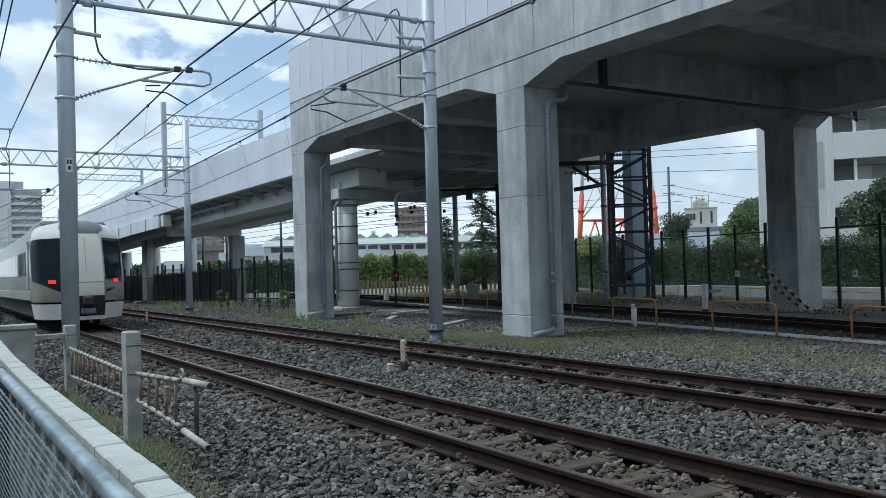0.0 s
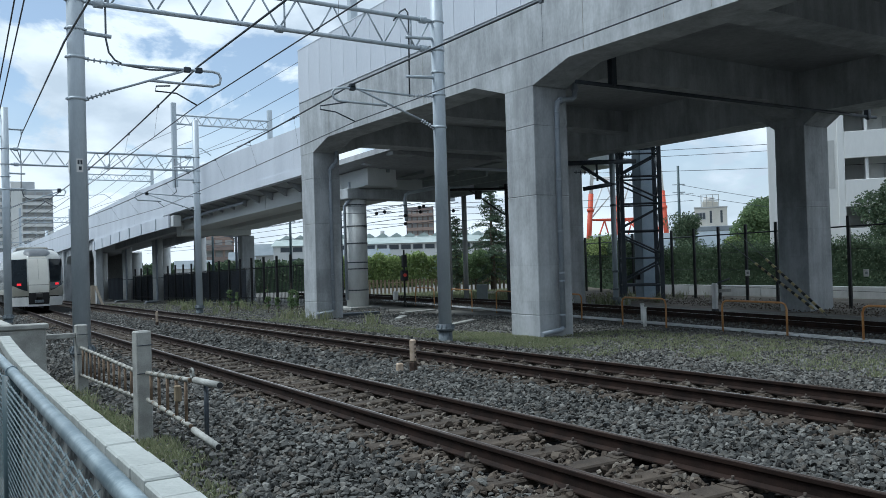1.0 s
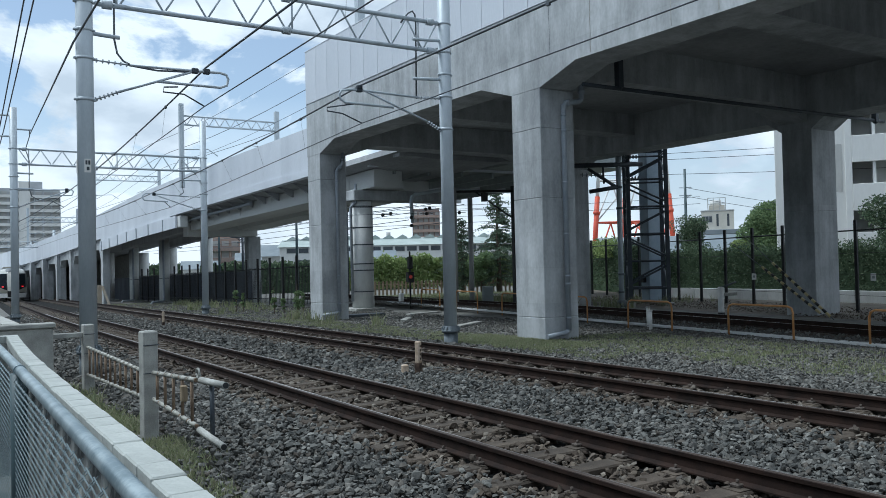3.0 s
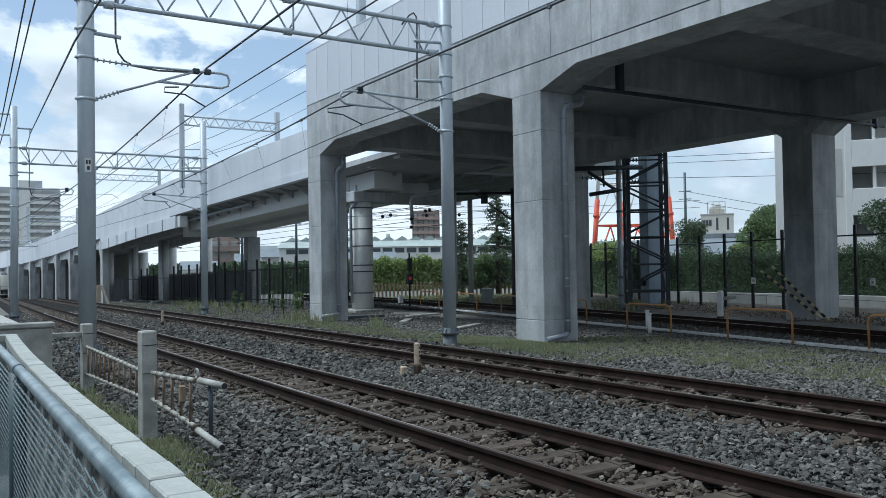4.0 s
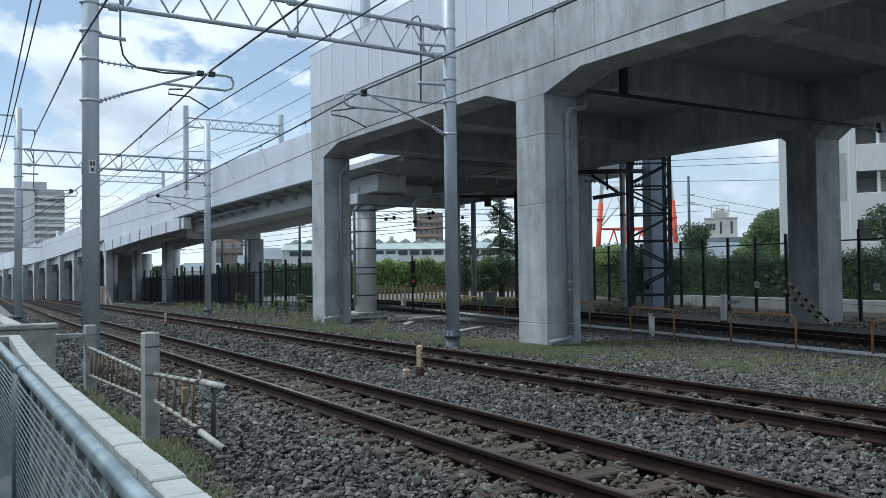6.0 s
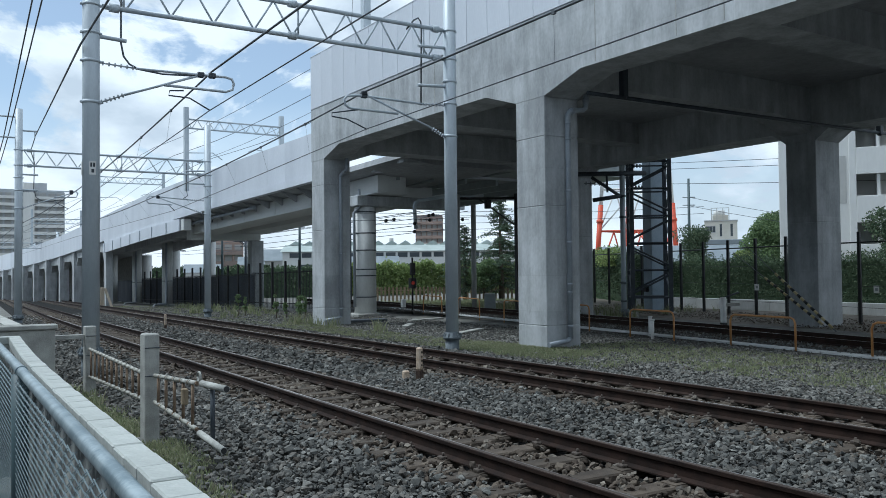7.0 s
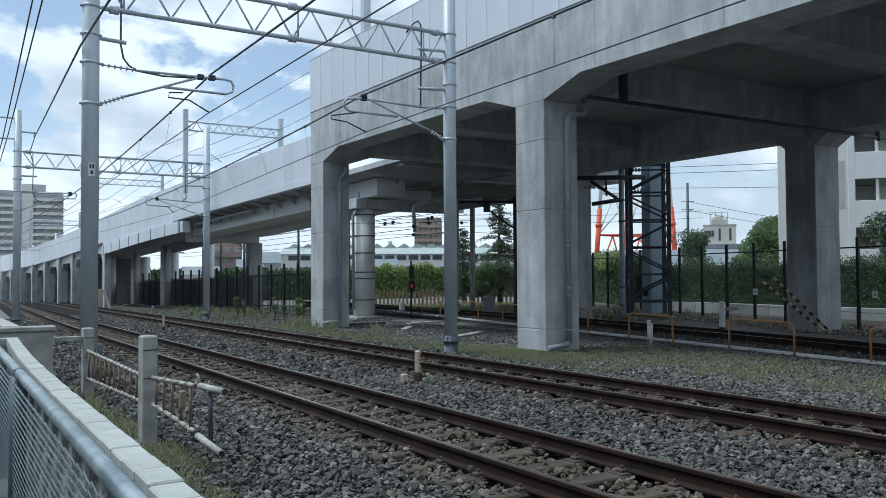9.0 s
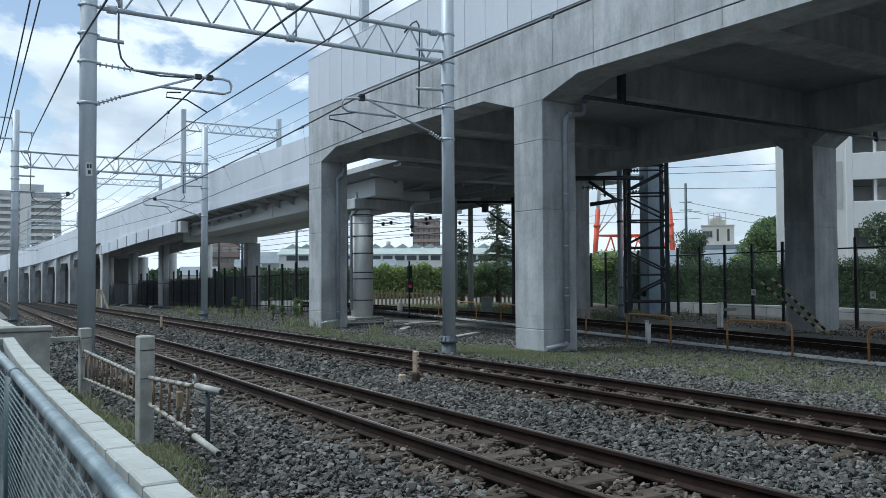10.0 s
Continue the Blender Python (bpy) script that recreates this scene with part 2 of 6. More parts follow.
BUILD_TAN = mat("building tan", (0.45, 0.40, 0.31), (0.52, 0.47, 0.38), scale=0.3, rough=0.85, fine=4)
ROOF = mat("roof", (0.16, 0.19, 0.21), (0.22, 0.25, 0.27), scale=0.4, rough=0.7, fine=4)
GLASS_FAR = mat("far window", (0.05, 0.06, 0.07), (0.09, 0.10, 0.11), scale=0.4, rough=0.15, fine=2)
BOX_GREY = mat("cabinet grey", (0.26, 0.29, 0.29), (0.32, 0.35, 0.35), scale=3, rough=0.5, fine=20)
YELLOW = mat("faded yellow paint", (0.48, 0.40, 0.20), (0.56, 0.48, 0.27), scale=5, rough=0.6, fine=30)
WOOD = mat("weathered wood", (0.20, 0.15, 0.09), (0.34, 0.27, 0.18), scale=6, rough=0.9, bump=0.3, fine=40, stretch=(1, 1, 0.2), vary=0.15)
ASPHALT = mat("asphalt", (0.045, 0.046, 0.048), (0.07, 0.07, 0.072), scale=2, rough=0.9, bump=0.5, fine=80)


def add_form_marks(m, width, height, depth):
    """Faint marks that the casting boards left on concrete, on faces along x and along y alike."""
    n, l = m.node_tree.nodes, m.node_tree.links
    bs = n["Principled BSDF"]
    src = bs.inputs["Base Color"].links[0].from_socket
    co, sp, ad, cb = n.new("ShaderNodeTexCoord"), n.new("ShaderNodeSeparateXYZ"), n.new("ShaderNodeMath"), n.new("ShaderNodeCombineXYZ")
    l.new(co.outputs["Object"], sp.inputs[0])
    l.new(sp.outputs["X"], ad.inputs[0])
    l.new(sp.outputs["Y"], ad.inputs[1])
    l.new(ad.outputs[0], cb.inputs["X"])
    l.new(sp.outputs["Z"], cb.inputs["Y"])
    br = n.new("ShaderNodeTexBrick")
    br.offset, br.squash = 0.5, 1.0
    br.inputs["Scale"].default_value = 1.0
    br.inputs["Brick Width"].default_value, br.inputs["Row Height"].default_value = width, height
    br.inputs["Mortar Size"].default_value, br.inputs["Mortar Smooth"].default_value = 0.010, 0.4
    br.inputs["Color1"].default_value, br.inputs["Color2"].default_value = (1, 1, 1, 1), (0.90, 0.90, 0.91, 1)
    br.inputs["Mortar"].default_value = (1 - depth, 1 - depth, 1 - depth, 1)
    l.new(cb.outputs[0], br.inputs["Vector"])
    st, sr = n.new("ShaderNodeTexNoise"), n.new("ShaderNodeMapRange")
    mp = n.new("ShaderNodeMapping")
    mp.inputs["Scale"].default_value = (5, 5, 0.35)
    l.new(co.outputs["Object"], mp.inputs["Vector"])
    l.new(mp.outputs[0], st.inputs["Vector"])
    st.inputs["Scale"].default_value, st.inputs["Detail"].default_value = 1.0, 6.0
    sr.inputs["From Min"].default_value, sr.inputs["From Max"].default_value = 0.35, 0.7
    sr.inputs["To Min"].default_value, sr.inputs["To Max"].default_value = 1.0, 0.80
    l.new(st.outputs["Fac"], sr.inputs["Value"])
    m1, m2 = n.new("ShaderNodeMix"), n.new("ShaderNodeMix")
    for q in (m1, m2):
        q.data_type, q.blend_type = "RGBA", "MULTIPLY"
        q.inputs[0].default_value = 1.0
    l.new(src, m1.inputs[6])
    l.new(br.outputs["Color"], m1.inputs[7])
    l.new(m1.outputs[2], m2.inputs[6])
    l.new(sr.outputs[0], m2.inputs[7])
    l.new(m2.outputs[2], bs.inputs["Base Color"])


add_form_marks(CONCRETE, 1.8, 0.9, 0.10)
add_form_marks(CONCRETE_DECK_SHADED, 2.4, 1.2, 0.12)


# ---- mesh helpers ----
def box(bm, x0, x1, y0, y1, z0, z1, bevel=0.0):
    vs = [bm.verts.new(p) for p in ((x0, y0, z0), (x1, y0, z0), (x1, y1, z0), (x0, y1, z0), (x0, y0, z1), (x1, y0, z1), (x1, y1, z1), (x0, y1, z1))]
    fs = [bm.faces.new([vs[i] for i in q]) for q in ((3, 2, 1, 0), (4, 5, 6, 7), (0, 1, 5, 4), (1, 2, 6, 5), (2, 3, 7, 6), (3, 0, 4, 7))]
    if bevel:
        es = list({e for f in fs for e in f.edges})
        bmesh.ops.bevel(bm, geom=es, offset=bevel, segments=1, affect="EDGES", clamp_overlap=True)


def boxes(*specs, bevel=0.0):
    bm = bmesh.new()
    for s in specs:
        box(bm, *s, bevel=bevel)
    return bm


def tube(bm, pts, r, n=8, r2=None, caps=True):
    """A round bar along pts, tapering from r to r2."""
    pts = [Vector(p) for p in pts]
    rings = []
    side = None
    for i, p in enumerate(pts):
        d = (pts[min(i + 1, len(pts) - 1)] - pts[max(i - 1, 0)]).normalized()
        if side is None:
            side = d.orthogonal().normalized()
        side = (side - d * side.dot(d)).normalized()
        up = d.cross(side)
        k = i / max(1, len(pts) - 1)
        rr = r + ((r2 if r2 is not None else r) - r) * k
        rings.append([bm.verts.new(p + (side * math.cos(2 * math.pi * j / n) + up * math.sin(2 * math.pi * j / n)) * rr) for j in range(n)])
    for a, b in zip(rings, rings[1:]):
        for j in range(n):
            f = bm.faces.new((a[j], a[(j + 1) % n], b[(j + 1) % n], b[j]))
            f.smooth = n > 5
    if caps and len(pts) > 1:
        bm.faces.new(rings[0][::-1])
        bm.faces.new(rings[-1])


def tubes(*paths, r=0.03, n=8):
    bm = bmesh.new()
    for p in paths:
        tube(bm, p, r, n)
    return bm


def prism(bm, outline, axis, a, b):
    """An outline pushed from a to b along the axis; outline in the two other axes in order."""
    def at(u, v, w):
        return {"x": (w, u, v), "y": (u, w, v), "z": (u, v, w)}[axis]
    lo = [bm.verts.new(at(u, v, a)) for u, v in outline]
    hi = [bm.verts.new(at(u, v, b)) for u, v in outline]
    bm.faces.new(lo)
    bm.faces.new(hi[::-1])
    for i in range(len(lo)):
        j = (i + 1) % len(lo)
        bm.faces.new((lo[j], lo[i], hi[i], hi[j]))
    bmesh.ops.recalc_face_normals(bm, faces=bm.faces)


def sweep(bm, profile, path):
    """A profile of (side, height) carried along points, each with a side vector."""
    rings = [[bm.verts.new(Vector(p) + Vector(s) * u + Vector((0, 0, v))) for u, v in profile] for p, s in path]
    k = len(profile)
    for a, b in zip(rings, rings[1:]):
        for j in range(k):
            bm.faces.new((a[j], a[(j + 1) % k], b[(j + 1) % k], b[j]))
    bm.faces.new(rings[0][::-1])
    bm.faces.new(rings[-1])
    bmesh.ops.recalc_face_normals(bm, faces=bm.faces)


def mesh_of(name, bm, material):
    me = bpy.data.meshes.new(name)
    bm.to_mesh(me)
    bm.free()
    me.materials.append(material)
    return me


def part(name, bm, material, parent, label=""):
    ob = new(name, mesh_of(name, bm, material))
    ob.parent = parent
    return tagged(ob, label)


def piece(name, me, parent, at, turn=0.0):
    ob = new(name, me)
    ob.parent = parent
    ob.matrix_basis = Matrix.Translation(at) @ Matrix.Rotation(turn, 4, "Z")
    return ob


def thing(name, label, category, at=(0, 0, 0), group="", kind="", turn=0.0):
    ob = new(name)
    ob.matrix_basis = Matrix.Translation(at) @ Matrix.Rotation(turn, 4, "Z")
    ob.empty_display_size = 0.2
    return tagged(ob, label, category, group, kind)


def solid(name, bm, material, label, category, at=(0, 0, 0), group="", kind="", turn=0.0):
    ob = new(name, mesh_of(name, bm, material))
    ob.matrix_basis = Matrix.Translation(at) @ Matrix.Rotation(turn, 4, "Z")
    return tagged(ob, label, category, group, kind)


def raw_mesh(name, verts, faces_per, tri, material):
    """verts (n, k, 3) of n islands that share the triangle list tri of k verts."""
    n, k, _ = verts.shape
    tri = np.asarray(tri, np.int32)
    idx = (tri[None] + (np.arange(n, dtype=np.int32) * k)[:, None, None]).reshape(-1)
    me = bpy.data.meshes.new(name)
    me.vertices.add(n * k)
    me.vertices.foreach_set("co", verts.astype(np.float32).ravel())
    nf = n * len(tri)
    me.loops.add(nf * faces_per)
    me.loops.foreach_set("vertex_index", idx)
    me.polygons.add(nf)
    me.polygons.foreach_set("loop_start", np.arange(nf, dtype=np.int32) * faces_per)
    me.polygons.foreach_set("loop_total", np.full(nf, faces_per, np.int32))
    me.polygons.foreach_set("use_smooth", np.zeros(nf, bool))
    me.update(calc_edges=True)
    me.validate()
    me.materials.append(material)
    return me


rng = np.random.default_rng(4)


def leaf_mesh(name, centres, size, material, flat=0.0):
    """Small bent diamonds, one at each centre, turned at random."""
    n = len(centres)
    a = rng.normal(size=(n, 3))
    a[:, 2] *= 1 - flat
    a /= np.linalg.norm(a, axis=1)[:, None]
    b = rng.normal(size=(n, 3))
    b -= a * (a * b).sum(1)[:, None]
    b /= np.linalg.norm(b, axis=1)[:, None]
    s = size * rng.uniform(0.6, 1.4, (n, 1))
    nrm = np.cross(a, b) * s * 0.25
    v = np.stack([centres - a * s, centres + b * s * 0.55 + nrm, centres + a * s, centres - b * s * 0.55 + nrm], 1)
    return raw_mesh(name, v, 3, [(0, 1, 2), (0, 2, 3)], material)


# ---- the lie of the land: the line falls gently away ----
DX, FALL = 0.0196, -0.0073


def bend(y):
    """How far past the start of the gentle curve, eased in over 20 m."""
    k = max(0.0, min(y, 260) - 24)
    return k * k / 40 if k < 20 else k - 10


def rail_z(y):
    return 0.35 + FALL * (min(y, 260) - 6) - 0.0085 * bend(y)


def ground_z(x, y):
    return FALL * (min(y, 260) - 14) - 0.0085 * bend(y) if y > 14 else 0.0


def line_x(x6, y):
    return x6 + DX * (y - 6) + 0.039 * bend(y)


# ---- ground ----
def build_ground():
    bm = bmesh.new()
    xs = [-900, -300, -60, -12, 0.9, 1.6, 2.3, 3.0, 3.4, 5, 7, 9.6, 10.3, 11.3, 12.2, 13.5, 16, 20, 26, 34, 60, 160, 500, 1500]
    hs = {0.9: -0.16, 1.6: -0.16, 2.3: -0.09, 3.0: -0.1, 3.4: -0.1, 5: -0.1, 7: -0.1, 9.6: -0.1, 10.3: -0.07, 11.3: -0.03}
    ys = [-900, -300, -60, -20, -8, 0, 4, 8, 12, 16, 20, 25, 30, 36, 44, 54, 66, 80, 100, 130, 170, 220, 400, 900, 2200]
    grid = []
    for y in ys:
        drift = line_x(0, max(-20, min(y, 220)))
        grid.append([bm.verts.new((x + (drift if 2 < x < 12.5 else 0), y, ground_z(x, y) + hs.get(x, 0.0))) for x in xs])
    for a, b in zip(grid, grid[1:]):
        for i in range(len(xs) - 1):
            bm.faces.new((a[i], a[i + 1], b[i + 1], b[i]))
    return solid("ground", bm, GROUND, "grey gravelly yard ground with thin weeds", "ground", kind="structure")


build_ground()
# bed below the stones, its colour standing in for shade in the gaps
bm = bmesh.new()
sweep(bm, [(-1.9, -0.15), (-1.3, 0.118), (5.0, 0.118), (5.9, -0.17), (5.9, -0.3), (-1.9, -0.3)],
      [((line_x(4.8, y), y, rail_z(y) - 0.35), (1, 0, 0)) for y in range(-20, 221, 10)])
solid("ballast_bed", bm, BALLAST_GAP_SHADE, "ballast bed under the tracks, coloured near-black as shade between stones", "ballast", kind="structure")


CUBE = np.array([(-1, -1, -1), (1, -1, -1), (1, 1, -1), (-1, 1, -1), (-1, -1, 1), (1, -1, 1), (1, 1, 1), (-1, 1, 1)], float) * 0.62
CUBE_TRI = [(0, 2, 1), (0, 3, 2), (4, 5, 6), (4, 6, 7), (0, 1, 5), (0, 5, 4), (1, 2, 6), (1, 6, 5), (2, 3, 7), (2, 7, 6), (3, 0, 4), (3, 4, 7)]


def ico():
    g = (1 + 5 ** 0.5) / 2
    v = np.array([(-1, g, 0), (1, g, 0), (-1, -g, 0), (1, -g, 0), (0, -1, g), (0, 1, g), (0, -1, -g), (0, 1, -g), (g, 0, -1), (g, 0, 1), (-g, 0, -1), (-g, 0, 1)], float)
    f = [(0, 11, 5), (0, 5, 1), (0, 1, 7), (0, 7, 10), (0, 10, 11), (1, 5, 9), (5, 11, 4), (11, 10, 2), (10, 7, 6), (7, 1, 8), (3, 9, 4), (3, 4, 2), (3, 2, 6), (3, 6, 8), (3, 8, 9), (4, 9, 5), (2, 4, 11), (6, 2, 10), (8, 6, 7), (9, 8, 1)]
    return v / np.linalg.norm(v[0]) * 0.98, f


ICO, ICO_TRI = ico()


def stone_verts(place, size, base):
    """Crushed stones of uneven, mostly elongated shape, one at each place."""
    n, k = len(place), len(base)
    s = size * rng.uniform(0.55, 1.45, (n, 1, 1))
    v = base[None] * s * rng.uniform(0.45, 1.35, (n, 1, 3)) + rng.normal(0, 0.21, (n, k, 3)) * s
    q = rng.normal(size=(n, 4))
    q /= np.linalg.norm(q, axis=1)[:, None]
    w, i, j, k = q.T
    rot = np.stack([1 - 2 * (j * j + k * k), 2 * (i * j - k * w), 2 * (i * k + j * w), 2 * (i * j + k * w), 1 - 2 * (i * i + k * k), 2 * (j * k - i * w),
                    2 * (i * k - j * w), 2 * (j * k + i * w), 1 - 2 * (i * i + j * j)], 1).reshape(n, 3, 3)
    return np.einsum("nij,nkj->nki", rot, v) * [1, 1, 0.82] + place[:, None]


def strewn(name, place, size, label, material, fine=False):
    return tagged(new(name, raw_mesh(name, stone_verts(place, size, ICO if fine else CUBE), 3, ICO_TRI if fine else CUBE_TRI, material)), label, "ballast", kind="stuff")


def stones(y0, y1, x0, x1, n, size, fine=False):
    """Crushed stones over the ballast at its height; those by the rails are stained with rust."""
    y = y0 + (y1 - y0) * rng.random(n) ** 1.2
    x = rng.uniform(x0, x1, n)
    z = np.full(n, 0.150)
    z -= np.clip(3.2 - x, 0, 9) * 0.13
    z -= np.clip(x - 10.1, 0, 9) * 0.12
    z += np.array([rail_z(q) - 0.35 for q in y]) + rng.normal(0, 0.019, n)
    off = np.minimum(np.abs(x - 4.80), np.abs(x - 8.51))
    # thinned out on the sleepers between the rails, and kept clear of the rails
    phase = ((y + 2.0) % 0.61) / 0.61
    on_sleeper = (off < 1.05) & ((phase < 0.2) | (phase > 0.8))
    keep = (np.abs(off - 0.566) > 0.075 + 0.012) & ~(on_sleeper & (rng.random(n) < np.where(off < 0.55, 0.93, 0.75)))
    z += np.where(on_sleeper, 0.03, np.where(off < 0.56, -0.01, 0))
    place = np.stack([x + np.array([line_x(0, q) for q in y]), y, z], 1)
    rust = off + rng.normal(0, 0.16, n) < 0.95
    strewn("ballast_stones", place[keep & ~rust], size, "loose blue-grey crushed stones beside the rails", STONES, fine)
    strewn("ballast_stones", place[keep & rust], size, "rust-stained crushed stones round the rails", STONES_RUST, fine)


stones(1.6, 13, 1.0, 10.9, 64000, 0.0300, True)
stones(12, 50, 1.7, 11.0, 52000, 0.045)
stones(-9, 1.6, 1.0, 10.9, 4000, 0.05)
n = 38000
gx, gy = rng.uniform(10.6, 18.0, n), 4 + 32 * rng.random(n) ** 1.5
strewn("gravel", np.stack([gx + np.array([line_x(0, q) for q in gy]) * (gx < 12), gy, np.array([ground_z(0, q) for q in gy]) + rng.normal(0, 0.01, n)], 1), 0.030, "fine grey gravel spread under the viaduct", STONES)


n = 15000
gx, gy = rng.uniform(11.5, 18.5, n), 33 + 34 * rng.random(n) ** 1.3
strewn("gravel", np.stack([gx, gy, np.array([ground_z(0, q) for q in gy]) + rng.normal(0, 0.012, n)], 1), 0.045, "grey gravel scattered beside the ramp's foot", STONES)


# ---- the two running lines ----
RAIL = [(-0.0635, 0.0), (0.0635, 0.0), (0.0635, 0.011), (0.012, 0.03), (0.0085, 0.105), (0.031, 0.118), (0.0325, 0.148), (0.026, 0.153), (0.024, 0.1545), (0.010, 0.1545), (-0.026, 0.153),
        (-0.0325, 0.148), (-0.031, 0.118), (-0.0085, 0.105), (-0.012, 0.03), (-0.0635, 0.011)]


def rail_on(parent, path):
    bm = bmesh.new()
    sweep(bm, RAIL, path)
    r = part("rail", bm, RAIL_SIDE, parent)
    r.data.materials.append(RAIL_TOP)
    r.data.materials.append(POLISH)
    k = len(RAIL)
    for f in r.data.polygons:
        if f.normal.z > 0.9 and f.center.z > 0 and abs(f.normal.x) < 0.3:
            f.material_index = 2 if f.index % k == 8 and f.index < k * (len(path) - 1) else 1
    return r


def sleeper_mesh():
    bm = boxes((-1.05, 1.05, -0.11, 0.11, -0.14, 0.0), bevel=0.015)
    for g in (-0.534, 0.534):
        box(bm, g - 0.15, g + 0.15, -0.085, 0.085, 0.0005, 0.008)
    return mesh_of("sleeper", bm, SLEEPER)


def clip_mesh():
    bm = bmesh.new()
    box(bm, -0.035, 0.035, -0.04, 0.04, 0.008, 0.035, bevel=0.006)
    tube(bm, [(0.01, 0, 0.03), (0.01, 0, 0.065)], 0.013, 6)
    return mesh_of("rail_clip", bm, CLIP)


SLEEPER_ME, CLIP_ME = sleeper_mesh(), clip_mesh()


def running_line(x6, label):
    t = thing("railway_track", label, "railway track", group="running lines")
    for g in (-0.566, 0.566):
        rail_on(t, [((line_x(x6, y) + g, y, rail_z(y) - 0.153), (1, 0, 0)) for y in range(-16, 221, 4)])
    y, k = -2.0, 0
    while y < 58:
        z = rail_z(y) - 0.163
        piece("sleeper", SLEEPER_ME, t, (line_x(x6, y), y, z), rng.normal(0, 0.01) - DX)
        if y < 34:
            for g in (-0.651, -0.481, 0.481, 0.651):
                piece("rail_clip", CLIP_ME, t, (line_x(x6, y) + g, y, z))
        y += 0.61
    bm = bmesh.new()
    while y < 170:
        z = rail_z(y) - 0.163
        box(bm, line_x(x6, y) - 1.05, line_x(x6, y) + 1.05, y - 0.11, y + 0.11, z - 0.1, z)
        y += 0.61
    tagged(part("sleeper_run", bm, SLEEPER, t), kind="stuff")
    return t


running_line(4.80, "rusty steel rails on brown sleepers in grey ballast")
running_line(8.51, "dark rusty rails of the second line in grey ballast")


# ---- near viaduct: wide concrete frame on square columns ----
VX0, VX1, VY1 = 13.2, 25.7, 30.24
SOFFIT, PANEL_Z0, PANEL_Z1 = 6.70, 8.36, 10.43
COL_Y = (15.87, 29.06)
near_via = thing("concrete_viaduct", "pale grey concrete railway viaduct on square columns", "viaduct", kind="structure")


def lift_column(x0, x1, y0, y1, top, lifts, parent):
    """A column cast in lifts, with a shallow joint between them."""
    zs = [-0.3] + [z for z in lifts if z < top] + [top]
    first = None
    for a, b in zip(zs, zs[1:]):
        bm = boxes((x0, x1, y0, y1, a + 0.004, b - 0.004 if b < top else b), bevel=0.012)
        box(bm, x0 + 0.014, x1 - 0.014, y0 + 0.014, y1 - 0.014, a - 0.02, a + 0.03)
        lift = part("column_lift" if first else "column", bm, CONCRETE, first or parent)
        first = first or lift
    return first


# columns at negative y are unseen additions that dim the near columns' -y faces
for y0 in (-36.9, -23.7, -10.51, 2.68, *COL_Y):
    lift_column(VX0, 14.3, y0, y0 + 1.15, 6.286, (0.55, 3.55, 5.3), near_via)
for y0 in (-36.9, -23.7, -10.5, 2.6, 15.81, 27.65):
    lift_column(24.4, VX1, y0, y0 + 1.08, 6.036, (3.4,), near_via)


def haunched(y_list, reach, z_s, z_h, z_top, x0, x1):
    """A beam along y with its soffit dropping in haunches to the columns."""
    bm = bmesh.new()
    out = [(y_list[0][0], z_s)]
    for i, (a, b) in enumerate(y_list):
        if i:
            out.append((a - reach, z_s))
        out += [(a, z_h), (b, z_h)]
        if i < len(y_list) - 1:
            out.append((b + reach, z_s))
    out += [(y_list[-1][1], z_top), (y_list[0][0], z_top)]
    prism(bm, out[1:], "x", x0, x1)
    return bm


# beams and deck run on to y = -60, out of view, to block light
cols_f = [(-60.0, -59.0), (-36.9, -35.75), (-23.7, -22.55), (-10.51, -9.36), (2.68, 3.83), (15.87, 17.02), (29.06, 30.24)]
part("edge_beam", haunched(cols_f, 1.35, SOFFIT, 6.29, PANEL_Z0, VX0, 14.25), CONCRETE, near_via)
cols_b = [(-60.0, -59.0), (-36.9, -35.8), (-23.7, -22.6), (-10.5, -9.4), (2.6, 3.7), (15.81, 16.89), (27.65, 28.75)]
part("edge_beam", haunched(cols_b, 0.5, 6.40, 6.04, PANEL_Z0, 24.4, VX1), CONCRETE, near_via)
# slab whose darker colour deepens the shade on its underside
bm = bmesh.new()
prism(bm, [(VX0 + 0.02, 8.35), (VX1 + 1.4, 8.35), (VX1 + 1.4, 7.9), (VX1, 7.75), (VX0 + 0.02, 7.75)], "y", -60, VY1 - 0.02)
part("deck_slab", bm, CONCRETE_DECK_SHADED, near_via)
for y0, y1 in ((-36.8, -35.8), (-23.6, -22.6), (-10.4, -9.4), (2.75, 3.75), (15.95, 16.95), (29.1, 30.2)):
    bm = bmesh.new()
    prism(bm, [(14.25, 6.25), (15.8, 6.75), (22.8, 6.75), (24.4, 6.3), (24.4, 7.78), (14.25, 7.78)], "y", y0, y1)
    part("cross_beam", bm, CONCRETE, near_via)
for y0 in (-15.9, -2.75, 10.44, 23.5):
    bm = bmesh.new()
    prism(bm, [(14.25, 6.95), (24.4, 6.95), (24.4, 7.78), (14.25, 7.78)], "y", y0, y0 + 1.0)
    part("cross_beam", bm, CONCRETE, near_via)
panel_me = mesh_of("barrier_panel", boxes((0, 0.14, 0.006, 0.994, PANEL_Z0, PANEL_Z1), bevel=0.008), PANEL)
y = VY1 - 1.0
while y > -60:
    piece("barrier_panel", panel_me, near_via, (VX0 - 0.02, y, 0.004))
    y -= 1.0
part("coping", boxes((VX0 - 0.03, VX0 + 0.16, -60, VY1 + 0.01, PANEL_Z1 + 0.004, PANEL_Z1 + 0.05), bevel=0.01), PANEL, near_via)
